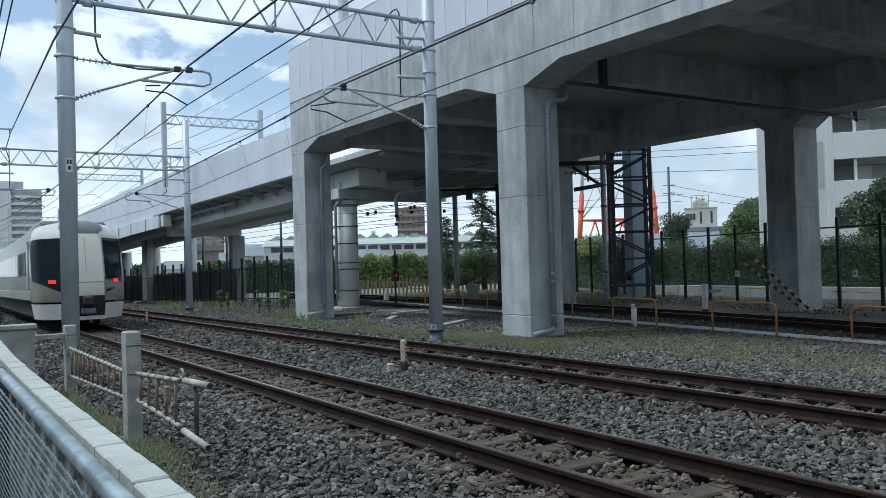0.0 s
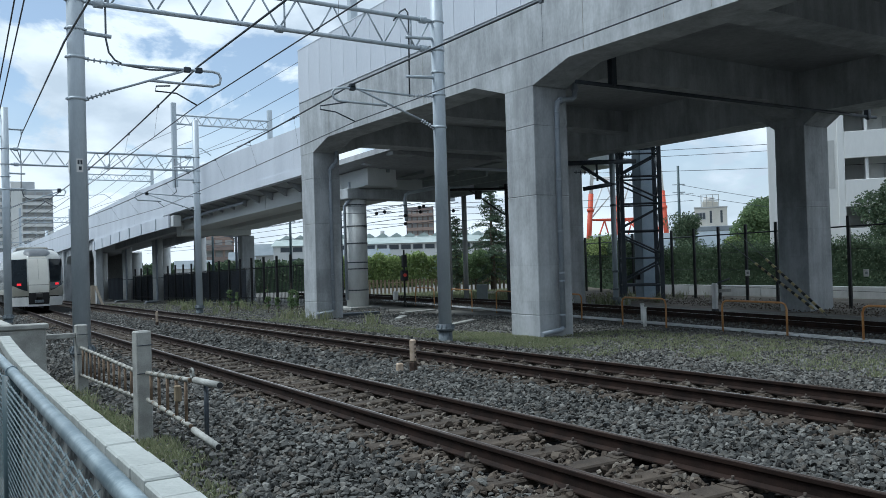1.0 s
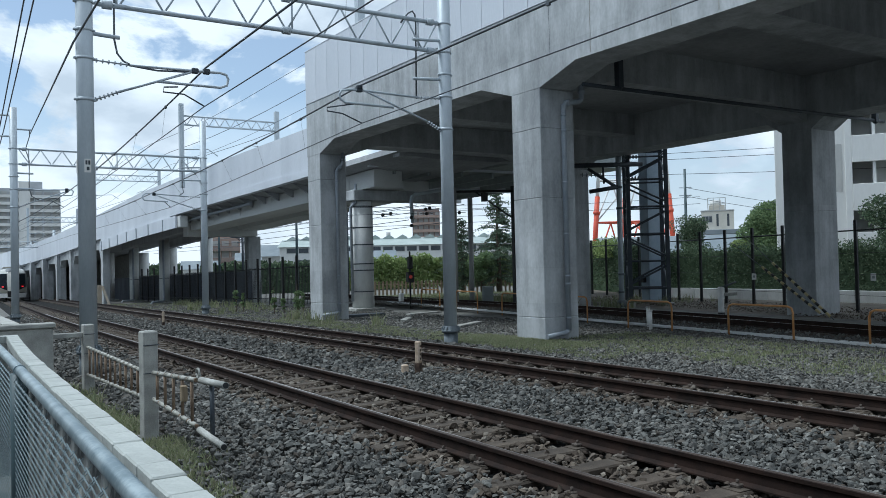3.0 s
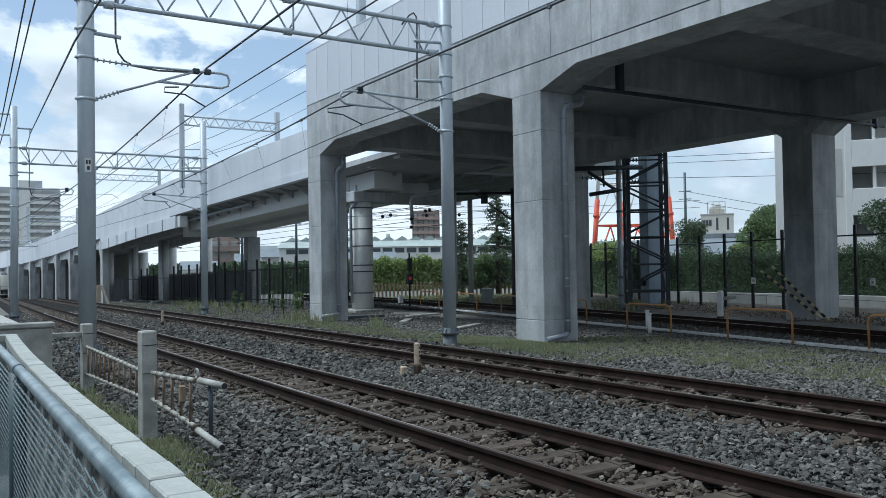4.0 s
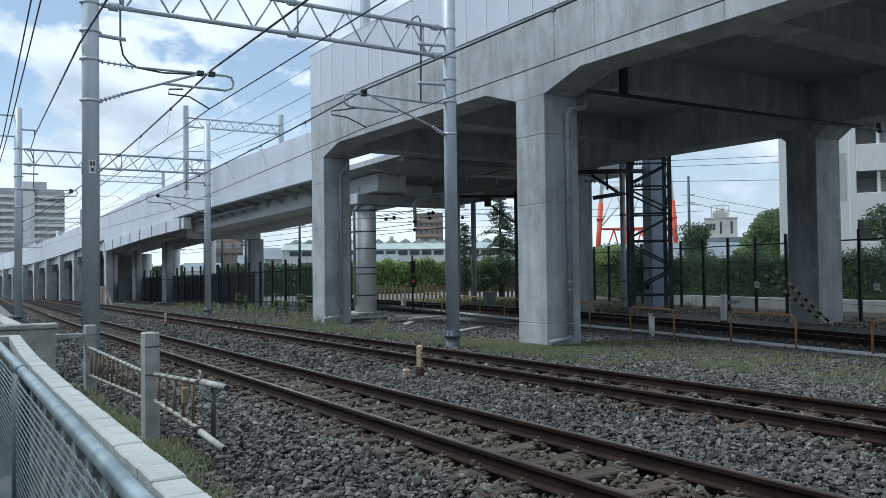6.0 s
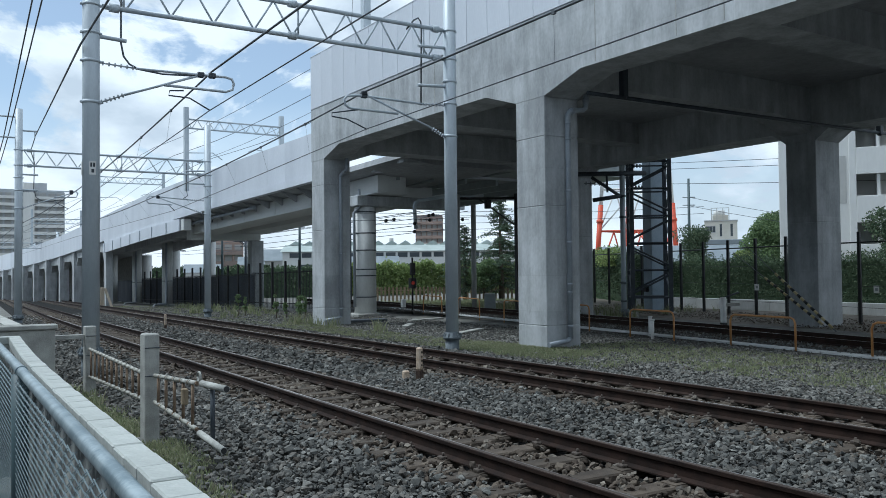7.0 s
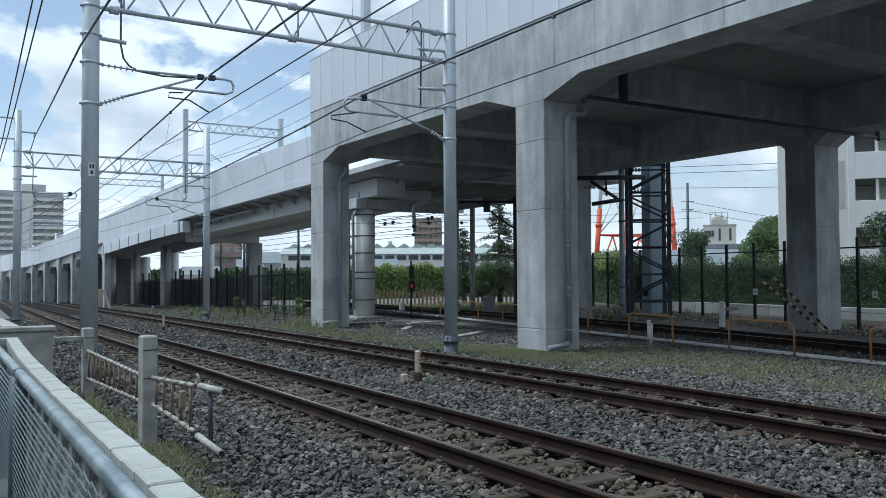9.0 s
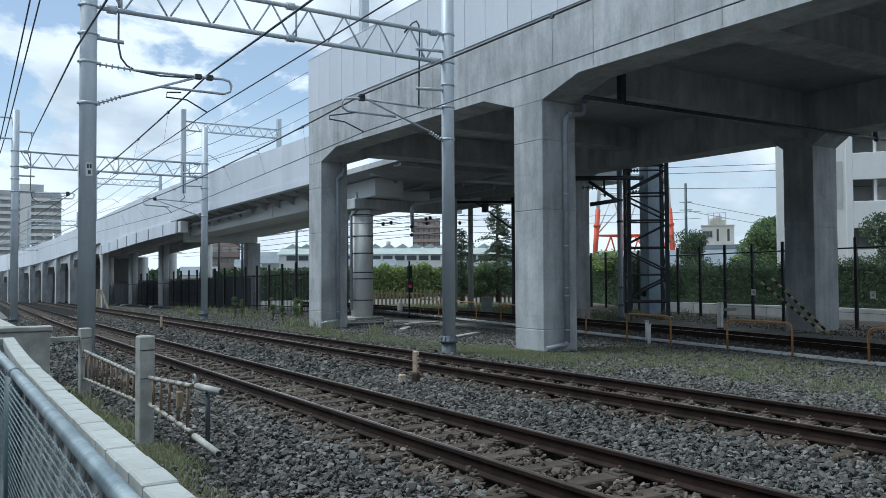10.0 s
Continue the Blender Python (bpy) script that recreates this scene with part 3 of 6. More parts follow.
part("end_wall", boxes((VX0 + 0.16, VX1, VY1 - 0.14, VY1 - 0.004, 8.36, PANEL_Z1), bevel=0.01), PANEL, near_via)
part("far_barrier", boxes((VX1 + 1.25, VX1 + 1.39, -60, VY1, 8.354, 9.6)), PANEL, near_via)
for y in (27.6, 24.2, 21.0, 14.0, 11.6, 10.4, 7.5):
    part("joint_strip", boxes((VX0 - 0.004, VX0 + 0.03, y, y + 0.02, SOFFIT + 0.05, PANEL_Z0 - 0.02)), CONCRETE_OLD, near_via, "dark vertical casting joint")


def drain_pipe(parent, y, x, run, z_top, z_el=5.88):
    bm = bmesh.new()
    tube(bm, [(x, y, 0.22), (x, y, z_el - 0.13), (x + 0.03, y, z_el), (x + 0.10, y, z_el + 0.07), (x + run - 0.10, y, z_el + 0.13), (x + run - 0.02, y, z_el + 0.2), (x + run, y, z_el + 0.3), (x + run, y, z_top)], 0.07, 12)
    tube(bm, [(x + 0.08, y, z_el + 0.05), (x + 0.2, y, z_el + 0.09)], 0.09, 12)
    tube(bm, [(x + run, y, z_el + 0.34), (x + run, y, z_el + 0.44)], 0.09, 12)
    tube(bm, [(x, y, 0.24), (x - 0.1, y - 0.02, 0.17), (x - 0.75, y - 0.06, 0.1)], 0.062, 12)
    for z in (0.5, 1.35, 1.55, 2.6, 3.9, 5.2, 5.6):
        tube(bm, [(x, y, z), (x, y, z + 0.06)], 0.074, 12)
    return part("drain_pipe", bm, PVC, parent, "grey plastic rainwater pipe with collars")


drain_pipe(near_via, 15.72, 13.83, 0.62, 6.5)
drain_pipe(near_via, 28.91, 13.83, 0.27, 6.7, 5.7)
part("cross_pipe", tubes([(13.85, 15.0, 6.27), (19.48, 15.0, 6.30), (27.2, 15.0, 6.345)], r=0.052), DARK_STEEL, near_via)
for x in (15.08, 26.7):
    bm = boxes((x - 0.08, x + 0.08, 14.92, 15.08, 6.3, 7.8))
    tube(bm, [(x - 0.05, 15.0, 6.31), (x + 0.05, 15.0, 6.31)], 0.075, 8)
    part("pipe_hanger", bm, DARK_STEEL, near_via)


# ---- far viaduct: the narrower ramp beyond, on round columns, then on arches ----
RAMP = [(24.0, 17.6, 9.42), (32.0, 17.0, 9.06), (37.7, 16.4, 8.77), (50.1, 15.1, 8.21), (62.0, 14.1, 7.66), (80.0, 13.75, 6.86), (98.0, 13.1, 6.05), (112.0, 12.1, 5.42), (135.0, 10.3, 4.7), (170.0, 7.5, 4.0), (220.0, 3.0, 3.5)]


def ramp_at(y):
    ys = [r[0] for r in RAMP]
    return float(np.interp(y, ys, [r[1] for r in RAMP])), float(np.interp(y, ys, [r[2] for r in RAMP]))


far_via = thing("railway_ramp", "grey concrete railway ramp with tall panel parapet, descending", "viaduct", kind="structure")


def ramp_sweep(name, profile, y0, y1, material, step=3.0, label=""):
    bm = bmesh.new()
    n = max(2, int((y1 - y0) / step) + 1)
    pts = []
    for y in np.linspace(y0, y1, n):
        x, z = ramp_at(y)
        pts.append(((x, y, z), (1, 0, 0)))
    sweep(bm, profile, pts)
    return part(name, bm, material, far_via, label)


y = 36.3
while y < 150:
    step = 2.0 if y < 90 else 4.0
    low = -2.0 if y < 55 else -2.5 if y < 76 else -2.19
    ramp_sweep("parapet_panel", [(0, low), (0.15, low), (0.15, 0), (0, 0)], y + 0.004, y + step - 0.004, PANEL, step)
    y += step
ramp_sweep("deck_edge", [(-0.05, -2.38), (0.3, -2.38), (0.3, -2.01), (-0.05, -2.01)], 36.3, 56.3, PANEL)
ramp_sweep("deck_slab", [(0.24, -2.36), (0.31, -2.1), (7.2, -2.1), (7.2, -2.3), (5.4, -2.6), (1.9, -2.6)], 30.26, 170, CONCRETE_DECK_SHADED)
ramp_sweep("box_girder", [(1.2, -3.36), (2.7, -3.36), (2.7, -2.55), (1.2, -2.55)], 33.7, 55.8, GIRDER)
ramp_sweep("bottom_flange", [(1.08, -3.395), (2.82, -3.395), (2.82, -3.364), (1.08, -3.364)], 33.75, 55.7, GIRDER)
ramp_sweep("box_girder", [(4.4, -3.3), (6.2, -3.3), (6.2, -2.55), (4.4, -2.55)], 36.5, 55.75, GIRDER)
for y in np.arange(36.0, 55.5, 4.0):
    x, z = ramp_at(y)
    part("splice_plate", boxes((x + 1.185, x + 1.197, y - 0.2, y + 0.2, z - 3.3, z - 2.66)), GIRDER, far_via)
part("deck_drain", tubes(*[[(ramp_at(y)[0] + 0.75, y, ramp_at(y)[1] - 2.75) for y in np.arange(45.5, 57.0, 1.5)]], r=0.09, n=10), PVC, far_via, "grey drain pipe hung under the deck edge")
ramp_sweep("far_parapet", [(7.05, -2.09), (7.19, -2.09), (7.19, -0.1), (7.05, -0.1)], 30.3, 150, PANEL, 10)
ramp_sweep("side_girder", [(-0.12, -3.26), (0.0, -3.26), (0.0, -2.46), (-0.12, -2.46)], 55.0, 76.1, PANEL)
part("girder_bracket", boxes((ramp_at(54.6)[0] - 0.02, ramp_at(54.6)[0] + 0.5, 54.3, 54.98, 4.75, 5.5), bevel=0.03), GIRDER, far_via)
ramp_sweep("deck_girder", [(1.7, -3.2), (2.3, -3.2), (2.3, -2.25), (1.7, -2.58)], 57.3, 76, CONCRETE_DECK_SHADED)
ramp_sweep("deck_girder", [(5.0, -3.2), (5.6, -3.2), (5.6, -2.25), (5.0, -2.58)], 57.3, 76, CONCRETE_DECK_SHADED)
rib_me = mesh_of("girder_rib", boxes((-0.04, 0.0, -0.05, 0.05, -3.25, -2.48)), GALV)
for y in np.arange(57.4, 76, 3.0):
    x, z = ramp_at(y)
    piece("girder_rib", rib_me, far_via, (x - 0.124, y, z))
bracket_me = mesh_of("deck_bracket", (lambda b: (prism(b, [(0.3, -2.39), (1.19, -2.5), (1.19, -2.9), (1.1, -2.86)], "y", -0.09, 0.09), b)[1])(bmesh.new()), CONCRETE_DECK_SHADED)
for y in np.arange(36.6, 56, 1.6):
    x, z = ramp_at(y)
    piece("deck_bracket", bracket_me, far_via, (x, y, z))
# pier cap at the change of deck
x, z = ramp_at(56.6)
part("pier_cap", boxes((x + 1.1, x + 6.0, 56.0, 57.1, z - 3.7, z - 2.58), bevel=0.03), GIRDER, far_via)
part("square_pier", boxes((19.9, 20.8, 56.1, 57.0, -1.5, z - 3.71), bevel=0.03), CONCRETE, far_via)


def round_column(x, y, top, r, bands):
    g = ground_z(x, y)
    bm = bmesh.new()
    tube(bm, [(x, y, g - 0.2), (x, y, top)], r, 28)
    c = part("round_column", bm, COLUMN_PALE, far_via, "pale round concrete column with steel bands" if bands else "")
    part("footing", boxes((x - r - 0.25, x + r + 0.25, y - r - 0.25, y + r + 0.25, g - 0.2, g + 0.16), bevel=0.03), CONCRETE_OLD, c)
    for b in bands:
        bb = bmesh.new()
        tube(bb, [(x, y, g + b), (x, y, g + b + 0.05)], r + 0.015, 28)
        part("steel_band", bb, DARK_STEEL, c)
    if 60 < y < 95 and x < 19:
        bm = bmesh.new()
        tube(bm, [(x - 0.2, y - r - 0.1, top), (x - 0.2, y - r - 0.1, g + 0.3), (x - 0.3, y - r - 0.2, g + 0.16), (x - 1.3, y - r - 0.9, g + 0.14), (x - 1.5, y - r - 1.0, g - 0.1)], 0.09, 8)
        part("drain_pipe", bm, PVC, c, "grey rainwater pipe bent along the ground")


ROUND = [(17.95, 34.9, 0.52, (0.9, 1.9, 2.2, 3.1, 3.9, 4.9)), (17.4, 69.2, 0.42, (2.0,)), (17.2, 79.2, 0.42, (2.0,)), (17.0, 89.0, 0.42, ()),
         (20.9, 69.2, 0.5, ()), (20.6, 79.2, 0.5, ()), (20.3, 89.0, 0.5, ())]
for x, y, r, bands in ROUND:
    rx, rz = ramp_at(y)
    round_column(x, y, rz - (3.92 if y < 56 else 2.6), r, bands)
x, z = ramp_at(34.9)
part("pier_cap", boxes((x + 0.6, x + 6.2, 34.35, 35.45, z - 3.9, z - 3.41), bevel=0.03), CONCRETE, far_via)
part("end_beam", boxes((17.5, 24.1, 30.42, 31.0, 6.58, 8.3), bevel=0.02), CONCRETE, far_via)
# dark steel deck crossing behind
part("steel_deck", boxes((23.9, 31.0, 30.4, 46.0, 6.6, 7.4), bevel=0.03), BOX_GREY, far_via, "grey steel deck with cross girders")
for x in np.arange(19.0, 31, 1.9):
    part("cross_girder", boxes((x, x + 0.14, 33.6, 46.0, 6.22, 6.594)), BOX_GREY, far_via)
part("edge_girder", boxes((17.6, 31.0, 33.3, 33.58, 6.49, 6.592), (17.6, 31.0, 40.0, 40.3, 6.2, 6.59), (17.6, 31.0, 45.7, 46.0, 6.0, 6.59)), PANEL, far_via, "pale grey steel edge girder")
# arched wall stretch
y = 76.2
while y < 168:
    x, z = ramp_at(y + 3)
    g = ground_z(x, y)
    bm = bmesh.new()
    top = z - 2.2
    prism(bm, [(y, g - 0.3), (y + 1.0, g - 0.3), (y + 1.0, top - 1.6), (y + 1.7, top - 0.8), (y + 6.2, top - 0.8), (y + 6.9, top - 1.6), (y + 6.9, g - 0.3), (y + 7.0, g - 0.3),
               (y + 7.0, top + 0.3), (y, top + 0.3)], "x", x + 0.2, x + 0.75)
    part("arch_frame", bm, CONCRETE, far_via)
    y += 7.0
ramp_sweep("back_wall", [(6.6, -6.6), (6.8, -6.6), (6.8, -2.32), (6.6, -2.32)], 91.5, 168, CONCRETE_OLD, 10)


# ---- overhead line: masts, portals, cantilevers, wires ----
def truss(bm, a, b, za, zb, depth, bays, r=0.05):
    a, b = Vector(a), Vector(b)
    for z in (za, zb):
        tube(bm, [(a.x, a.y, z), (b.x, b.y, z)], r, 10)
    for i in range(bays):
        p, m, q = (a.lerp(b, (i + k) / bays) for k in (0.0, 0.5, 1.0))
        tube(bm, [(p.x, p.y, zb), (m.x, m.y, za)], r * 0.42, 6)
        tube(bm, [(m.x, m.y, za), (q.x, q.y, zb)], r * 0.42, 6)


def mast(x, y, top, base, r=0.16, group="overhead line masts"):
    m = thing("catenary_mast", "tall galvanized tubular steel mast on a flared base", "mast", (x, y, base), group)
    bm = bmesh.new()
    tube(bm, [(0, 0, -0.3), (0, 0, top - base)], r, 20, r * 0.97)
    part("pole", bm, GALV, m)
    bm = bmesh.new()
    tube(bm, [(0, 0, 0.20), (0, 0, 0.10)], r + 0.008, 18, r + 0.05, caps=False)
    tube(bm, [(0, 0, 0.10), (0, 0, 0.03)], r + 0.062, 18)
    for q in range(12):
        c, d = math.cos(q * 0.5236), math.sin(q * 0.5236)
        tube(bm, [((r + 0.03) * c, (r + 0.03) * d, 0.18), ((r + 0.075) * c, (r + 0.075) * d, 0.10)], 0.014, 5)
        tube(bm, [((r + 0.045) * c, (r + 0.045) * d, 0.02), ((r + 0.045) * c, (r + 0.045) * d, 0.125)], 0.013, 5)
    part("base_flange", bm, FLANGE, m, "dark bolted flange")
    part("foot_tube", tubes([(0, 0, -0.6), (0, 0, 0.03)], r=r + 0.012, n=20), FLANGE, m)
    return m


def band(parent, z, r=0.166, h=0.03, dx=0.20):
    bm = bmesh.new()
    tube(bm, [(0, 0, z - h), (0, 0, z + h)], r, 18)
    box(bm, -dx, dx, -0.04, 0.04, z - h * 0.7, z + h * 0.7, bevel=0.01)
    return part("clamp_band", bm, GALV, parent)


def portal(y, xa, xb, za, zb, top, base_a, base_b, signs=False):
    ma, mb = mast(xa, y, top, base_a), mast(xb, y, top, base_b)
    for m, b in ((ma, base_a), (mb, base_b)):
        for z in (za, zb, za - 0.55, za - 1.1, za - 1.9):
            band(m, z - b)
    t = thing("portal_truss", "galvanized tubular lattice beam spanning both tracks", "truss beam", (0, 0, 0), "portal beams")
    bm = bmesh.new()
    truss(bm, (xa + 0.2, y, 0), (xb - 0.2, y, 0), za, zb, 0.7, 9)
    part("lattice", bm, GALV, t)
    for x in (xa + 0.42, (xa + xb) / 2, xb - 0.42):
        for z in (za, zb):
            bm = bmesh.new()
            tube(bm, [(x - 0.09, y, z), (x + 0.09, y, z)], 0.085, 12)
            part("flange", bm, GALV, t)
    for x in (xa + 0.6, (xa + xb) / 2 + 0.14, xb - 0.75):
        part("upright", tubes([(x, y, za), (x, y, zb)], r=0.022, n=6), GALV, t)
    return ma, mb


def insulator(bm, a, b, r=0.045, n=6):
    a, b = Vector(a), Vector(b)
    tube(bm, [a, b], 0.016, 6)
    for i in range(n):
        p = a.lerp(b, (i + 0.5) / n)
        d = (b - a).normalized() * 0.010
        tube(bm, [p - d, p + d], r, 10)


def cantilever(y, pts_top, pts_brace, pts_drop, label="hinged steel cantilever arm with grey insulators"):
    c = thing("cantilever_arm", label, "cantilever arm", group="cantilever arms")
    P = lambda q: [(a, y, b) for a, b in q]
    bm = bmesh.new()
    tube(bm, P(pts_top[1:]), 0.028, 10)
    tube(bm, P(pts_brace[1:]), 0.026, 10)
    part("arm_tube", bm, GALV, c)
    for q in (pts_top, pts_brace):
        bm = bmesh.new()
        insulator(bm, P(q)[0], P(q)[1])
        part("insulator", bm, INSUL, c)
    bm = bmesh.new()
    tube(bm, P(pts_drop), 0.016, 8)
    part("steady_arm", bm, DARK_STEEL, c)
    for a, b in (pts_brace[-1], pts_top[2]):
        part("clamp", boxes((a - 0.07, a + 0.07, y - 0.05, y + 0.05, b - 0.05, b + 0.06), bevel=0.015), DARK_STEEL, c)
    return c


def brackets(y, xs_zs, cable, name="insulated_drop_cable"):
    for x0, x1, z0, z1 in xs_zs:
        bm = bmesh.new()
        tube(bm, [(x0, y, z0), (x1, y, z1)], 0.04, 10)
        solid("bracket_arm", bm, GALV, "short galvanized bracket arm clamped to the mast", "bracket", group="bracket arms")
    bm = bmesh.new()
    tube(bm, [(a, y, z) for a, z in cable], 0.02, 8)
    solid("drop_cable", bm, WIRE, "dark insulated feeder cable hanging from the beam", "cable")


PY, QY = 17.0, 40.3
m1, m2 = portal(PY, 2.84, 11.13, 7.17, 7.88, 10.6, 0.36, 0.24)
m3, m4 = portal(QY, 3.78, 12.08, 6.75, 7.42, 9.22, 0.0, 0.0)
cantilever(PY, [(3.0, 6.06), (3.67, 6.03), (5.2, 6.06), (5.49, 6.07), (5.62, 6.04), (5.66, 5.95), (5.63, 5.82), (5.49, 5.76), (4.22, 5.76)], [(3.0, 5.28), (3.46, 5.48), (4.96, 6.05)],
           [(4.61, 5.69), (4.33, 5.66), (4.31, 5.56), (4.73, 5.55), (5.14, 5.34)])
cantilever(PY, [(10.98, 6.03), (10.36, 5.99), (8.75, 6.02), (8.53, 6.01), (8.30, 5.97), (8.24, 5.88), (8.27, 5.76), (8.38, 5.70), (9.65, 5.69)], [(11.0, 5.23), (10.6, 5.42), (8.75, 6.07)],
           [(8.67, 5.70), (7.93, 5.55), (7.93, 5.47), (8.31, 5.44), (8.79, 5.26)])
cantilever(QY, [(3.95, 5.6), (4.5, 5.62), (5.9, 5.68), (6.1, 5.69), (6.18, 5.6), (6.11, 5.43), (5.2, 5.40)], [(3.95, 4.85), (4.4, 5.05), (5.9, 5.6)], [(5.5, 5.3), (5.2, 5.25), (5.3, 5.15), (5.76, 4.9)])
cantilever(QY, [(11.9, 5.49), (11.3, 5.5), (9.7, 5.6), (9.32, 5.63), (9.19, 5.5), (9.19, 5.38), (9.27, 5.28), (10.37, 5.23)], [(11.9, 4.85), (11.4, 5.0), (9.71, 5.56)], [(9.4, 5.28), (10.2, 5.22), (10.5, 4.96)])
brackets(PY, [(2.84, 3.49, 6.58, 6.55)], [(3.39, 7.9), (3.39, 6.5), (3.44, 6.24), (3.55, 6.1), (3.73, 6.02), (4.2, 5.98), (4.85, 6.02)])
brackets(PY, [(10.22, 11.13, 7.4, 7.46), (10.2, 11.13, 6.44, 6.5)], [(9.9, 7.75), (10.1, 8.0), (10.23, 8.08), (10.3, 8.0), (10.32, 7.82), (10.29, 5.96)])
brackets(QY, [(11.0, 12.08, 6.9, 6.95), (11.0, 12.08, 6.3, 6.3)], [(11.05, 7.3), (11.05, 6.0), (11.1, 5.7), (10.9, 5.55)])
brackets(QY, [(3.78, 4.5, 8.28, 8.28), (3.78, 4.55, 6.35, 6.35), (3.78, 4.55, 5.67, 5.67), (2.8, 3.78, 8.86, 8.86), (2.8, 3.78, 7.95, 7.95)],
         [(4.42, 8.26), (4.42, 8.0), (4.25, 7.4), (4.32, 7.2), (4.4, 6.9), (4.38, 5.7), (4.48, 5.35), (4.75, 5.2), (5.2, 5.2)])
for m in (m1,):
    part("number_plate", boxes((-0.165, -0.163, -0.06, 0.06, 3.49, 3.75)), WHITE, m)
    bm = boxes((-0.06, 0.06, -0.172, -0.168, 3.49, 3.75))
    part("number_plate", bm, WHITE, m)
    part("plate_marks", boxes((-0.04, -0.005, -0.176, -0.173, 3.64, 3.72), (0.01, 0.045, -0.176, -0.173, 3.64, 3.72), (-0.02, 0.03, -0.176, -0.173, 3.53, 3.60)), DARK_STEEL, m)


def wire(pts, r, label, group="overhead wires", material=WIRE):
    bm = bmesh.new()
    tube(bm, pts, r, 6)
    return solid("overhead_wire", bm, material, label, "wire", group=group)


def span(a, b, sag, n=14):
    a, b = Vector(a), Vector(b)
    out = []
    for i in range(n + 1):
        k = i / n
        p = a.lerp(b, k)
        p.z -= sag * 4 * k * (1 - k)
        out.append(p)
    return out


def chain(points, sag):
    out = []
    for a, b in zip(points, points[1:]):
        out += span(a, b, sag)[(1 if out else 0):]
    return out


R_Y, S_Y = -24.0, 66.0
contact = {4.8: [(4.6, R_Y, 5.65), (5.14, PY, 5.33), (5.76, QY, 4.88), (6.0, S_Y, 4.75), (6.9, 110, 4.4)],
           8.51: [(8.2, R_Y, 5.60), (8.79, PY, 5.25), (10.4, QY, 4.95), (9.9, S_Y, 4.7), (10.6, 110, 4.4)]}
carry = {4.8: [(4.6, R_Y, 6.55), (5.2, PY, 6.16), (6.1, QY, 5.72), (6.1, S_Y, 5.5), (6.9, 110, 5.2)],
         8.51: [(8.2, R_Y, 6.5), (8.78, PY, 6.13), (9.75, QY, 5.70), (9.9, S_Y, 5.5), (10.6, 110, 5.2)]}
for k in (4.8, 8.51):
    wire(chain(contact[k], 0.02), 0.012, "thin dark contact wire above the track")
    wire(chain(carry[k], 0.12), 0.022, "dark stranded carrier cable above the contact wire")
    for (xa, ya, za), (xb, yb, zb), (xc, yc, zc), (xd, yd, zd) in zip(contact[k], contact[k][1:], carry[k], carry[k][1:]):
        for i in range(1, 6):
            q = i / 6
            z1 = zc + (zd - zc) * q - 0.12 * 4 * q * (1 - q)
            z0 = za + (zb - za) * q - 0.02 * 4 * q * (1 - q)
            x, yy = xa + (xb - xa) * q, ya + (yb - ya) * q
            x1 = xc + (xd - xc) * q
            bm = bmesh.new()
            tube(bm, [(x1, yy, z1 + 0.02), (x, yy, z0)], 0.003, 5)
            box(bm, x1 - 0.022, x1 + 0.022, yy - 0.04, yy + 0.04, z1 - 0.045, z1 + 0.025)
            solid("wire_dropper", bm, WIRE, "thin dropper wire joining carrier cable and contact wire", "dropper", group="droppers")
for xa, za, xb, zb in ((2.6, 10.1, 3.4, 8.13), (2.35, 10.15, 3.18, 7.87)):
    wire(chain([(xa - 0.6, R_Y, za + 0.4), (xa, PY, za), (xb, QY, zb), (xb + 1.0, S_Y, zb - 0.6)], 0.04), 0.022, "thick dark feeder cable on the mast tops")
wire(chain([(2.3, -20, 6.9), (2.64, PY, 6.35), (4.42, QY, 8.05)], 0.0), 0.02, "dark feeder cable between the masts")
for off, up, r in ((2.1, 2.0, 0.012), (2.0, 2.9, 0.018), (5.0, 2.0, 0.012), (4.9, 2.9, 0.018), (0.6, 3.4, 0.014)):
    wire([(ramp_at(y)[0] + off, y, ramp_at(y)[1] + up + 0.25 * math.cos(y / 34 * 6.283)) for y in range(26, 160, 4)], r, "thin dark overhead wire above the ramp")


# ---- near side: path, block wall with coping, chain-link fence ----
WALL_LINE = [(-3.0, 0.575), (2.2, 0.622), (4.5, 0.658), (5.9, 0.684), (6.8, 0.711), (8.2, 0.773), (9.1, 0.822)]
PIPE_X, PIPE_LEAN, FZ = 0.502, 0.0165, 1.35


def wall_x(y):
    """The middle of the block wall, which swings gently towards the line."""
    return float(np.interp(y, [p[0] for p in WALL_LINE], [p[1] for p in WALL_LINE]))


def wall_turn(y):
    return -math.atan((wall_x(y + 0.3) - wall_x(y - 0.1)) / 0.4)


def pipe_x(y):
    return PIPE_X + PIPE_LEAN * (y - 2.29)


bm = bmesh.new()
prism(bm, [(-6.0, 0.0), (0.50, 0.0), (0.50, 0.16), (-6.0, 0.16)], "y", -14, 40)
solid("pavement", bm, ASPHALT, "grey asphalt footpath beside the fence", "pavement", kind="structure")

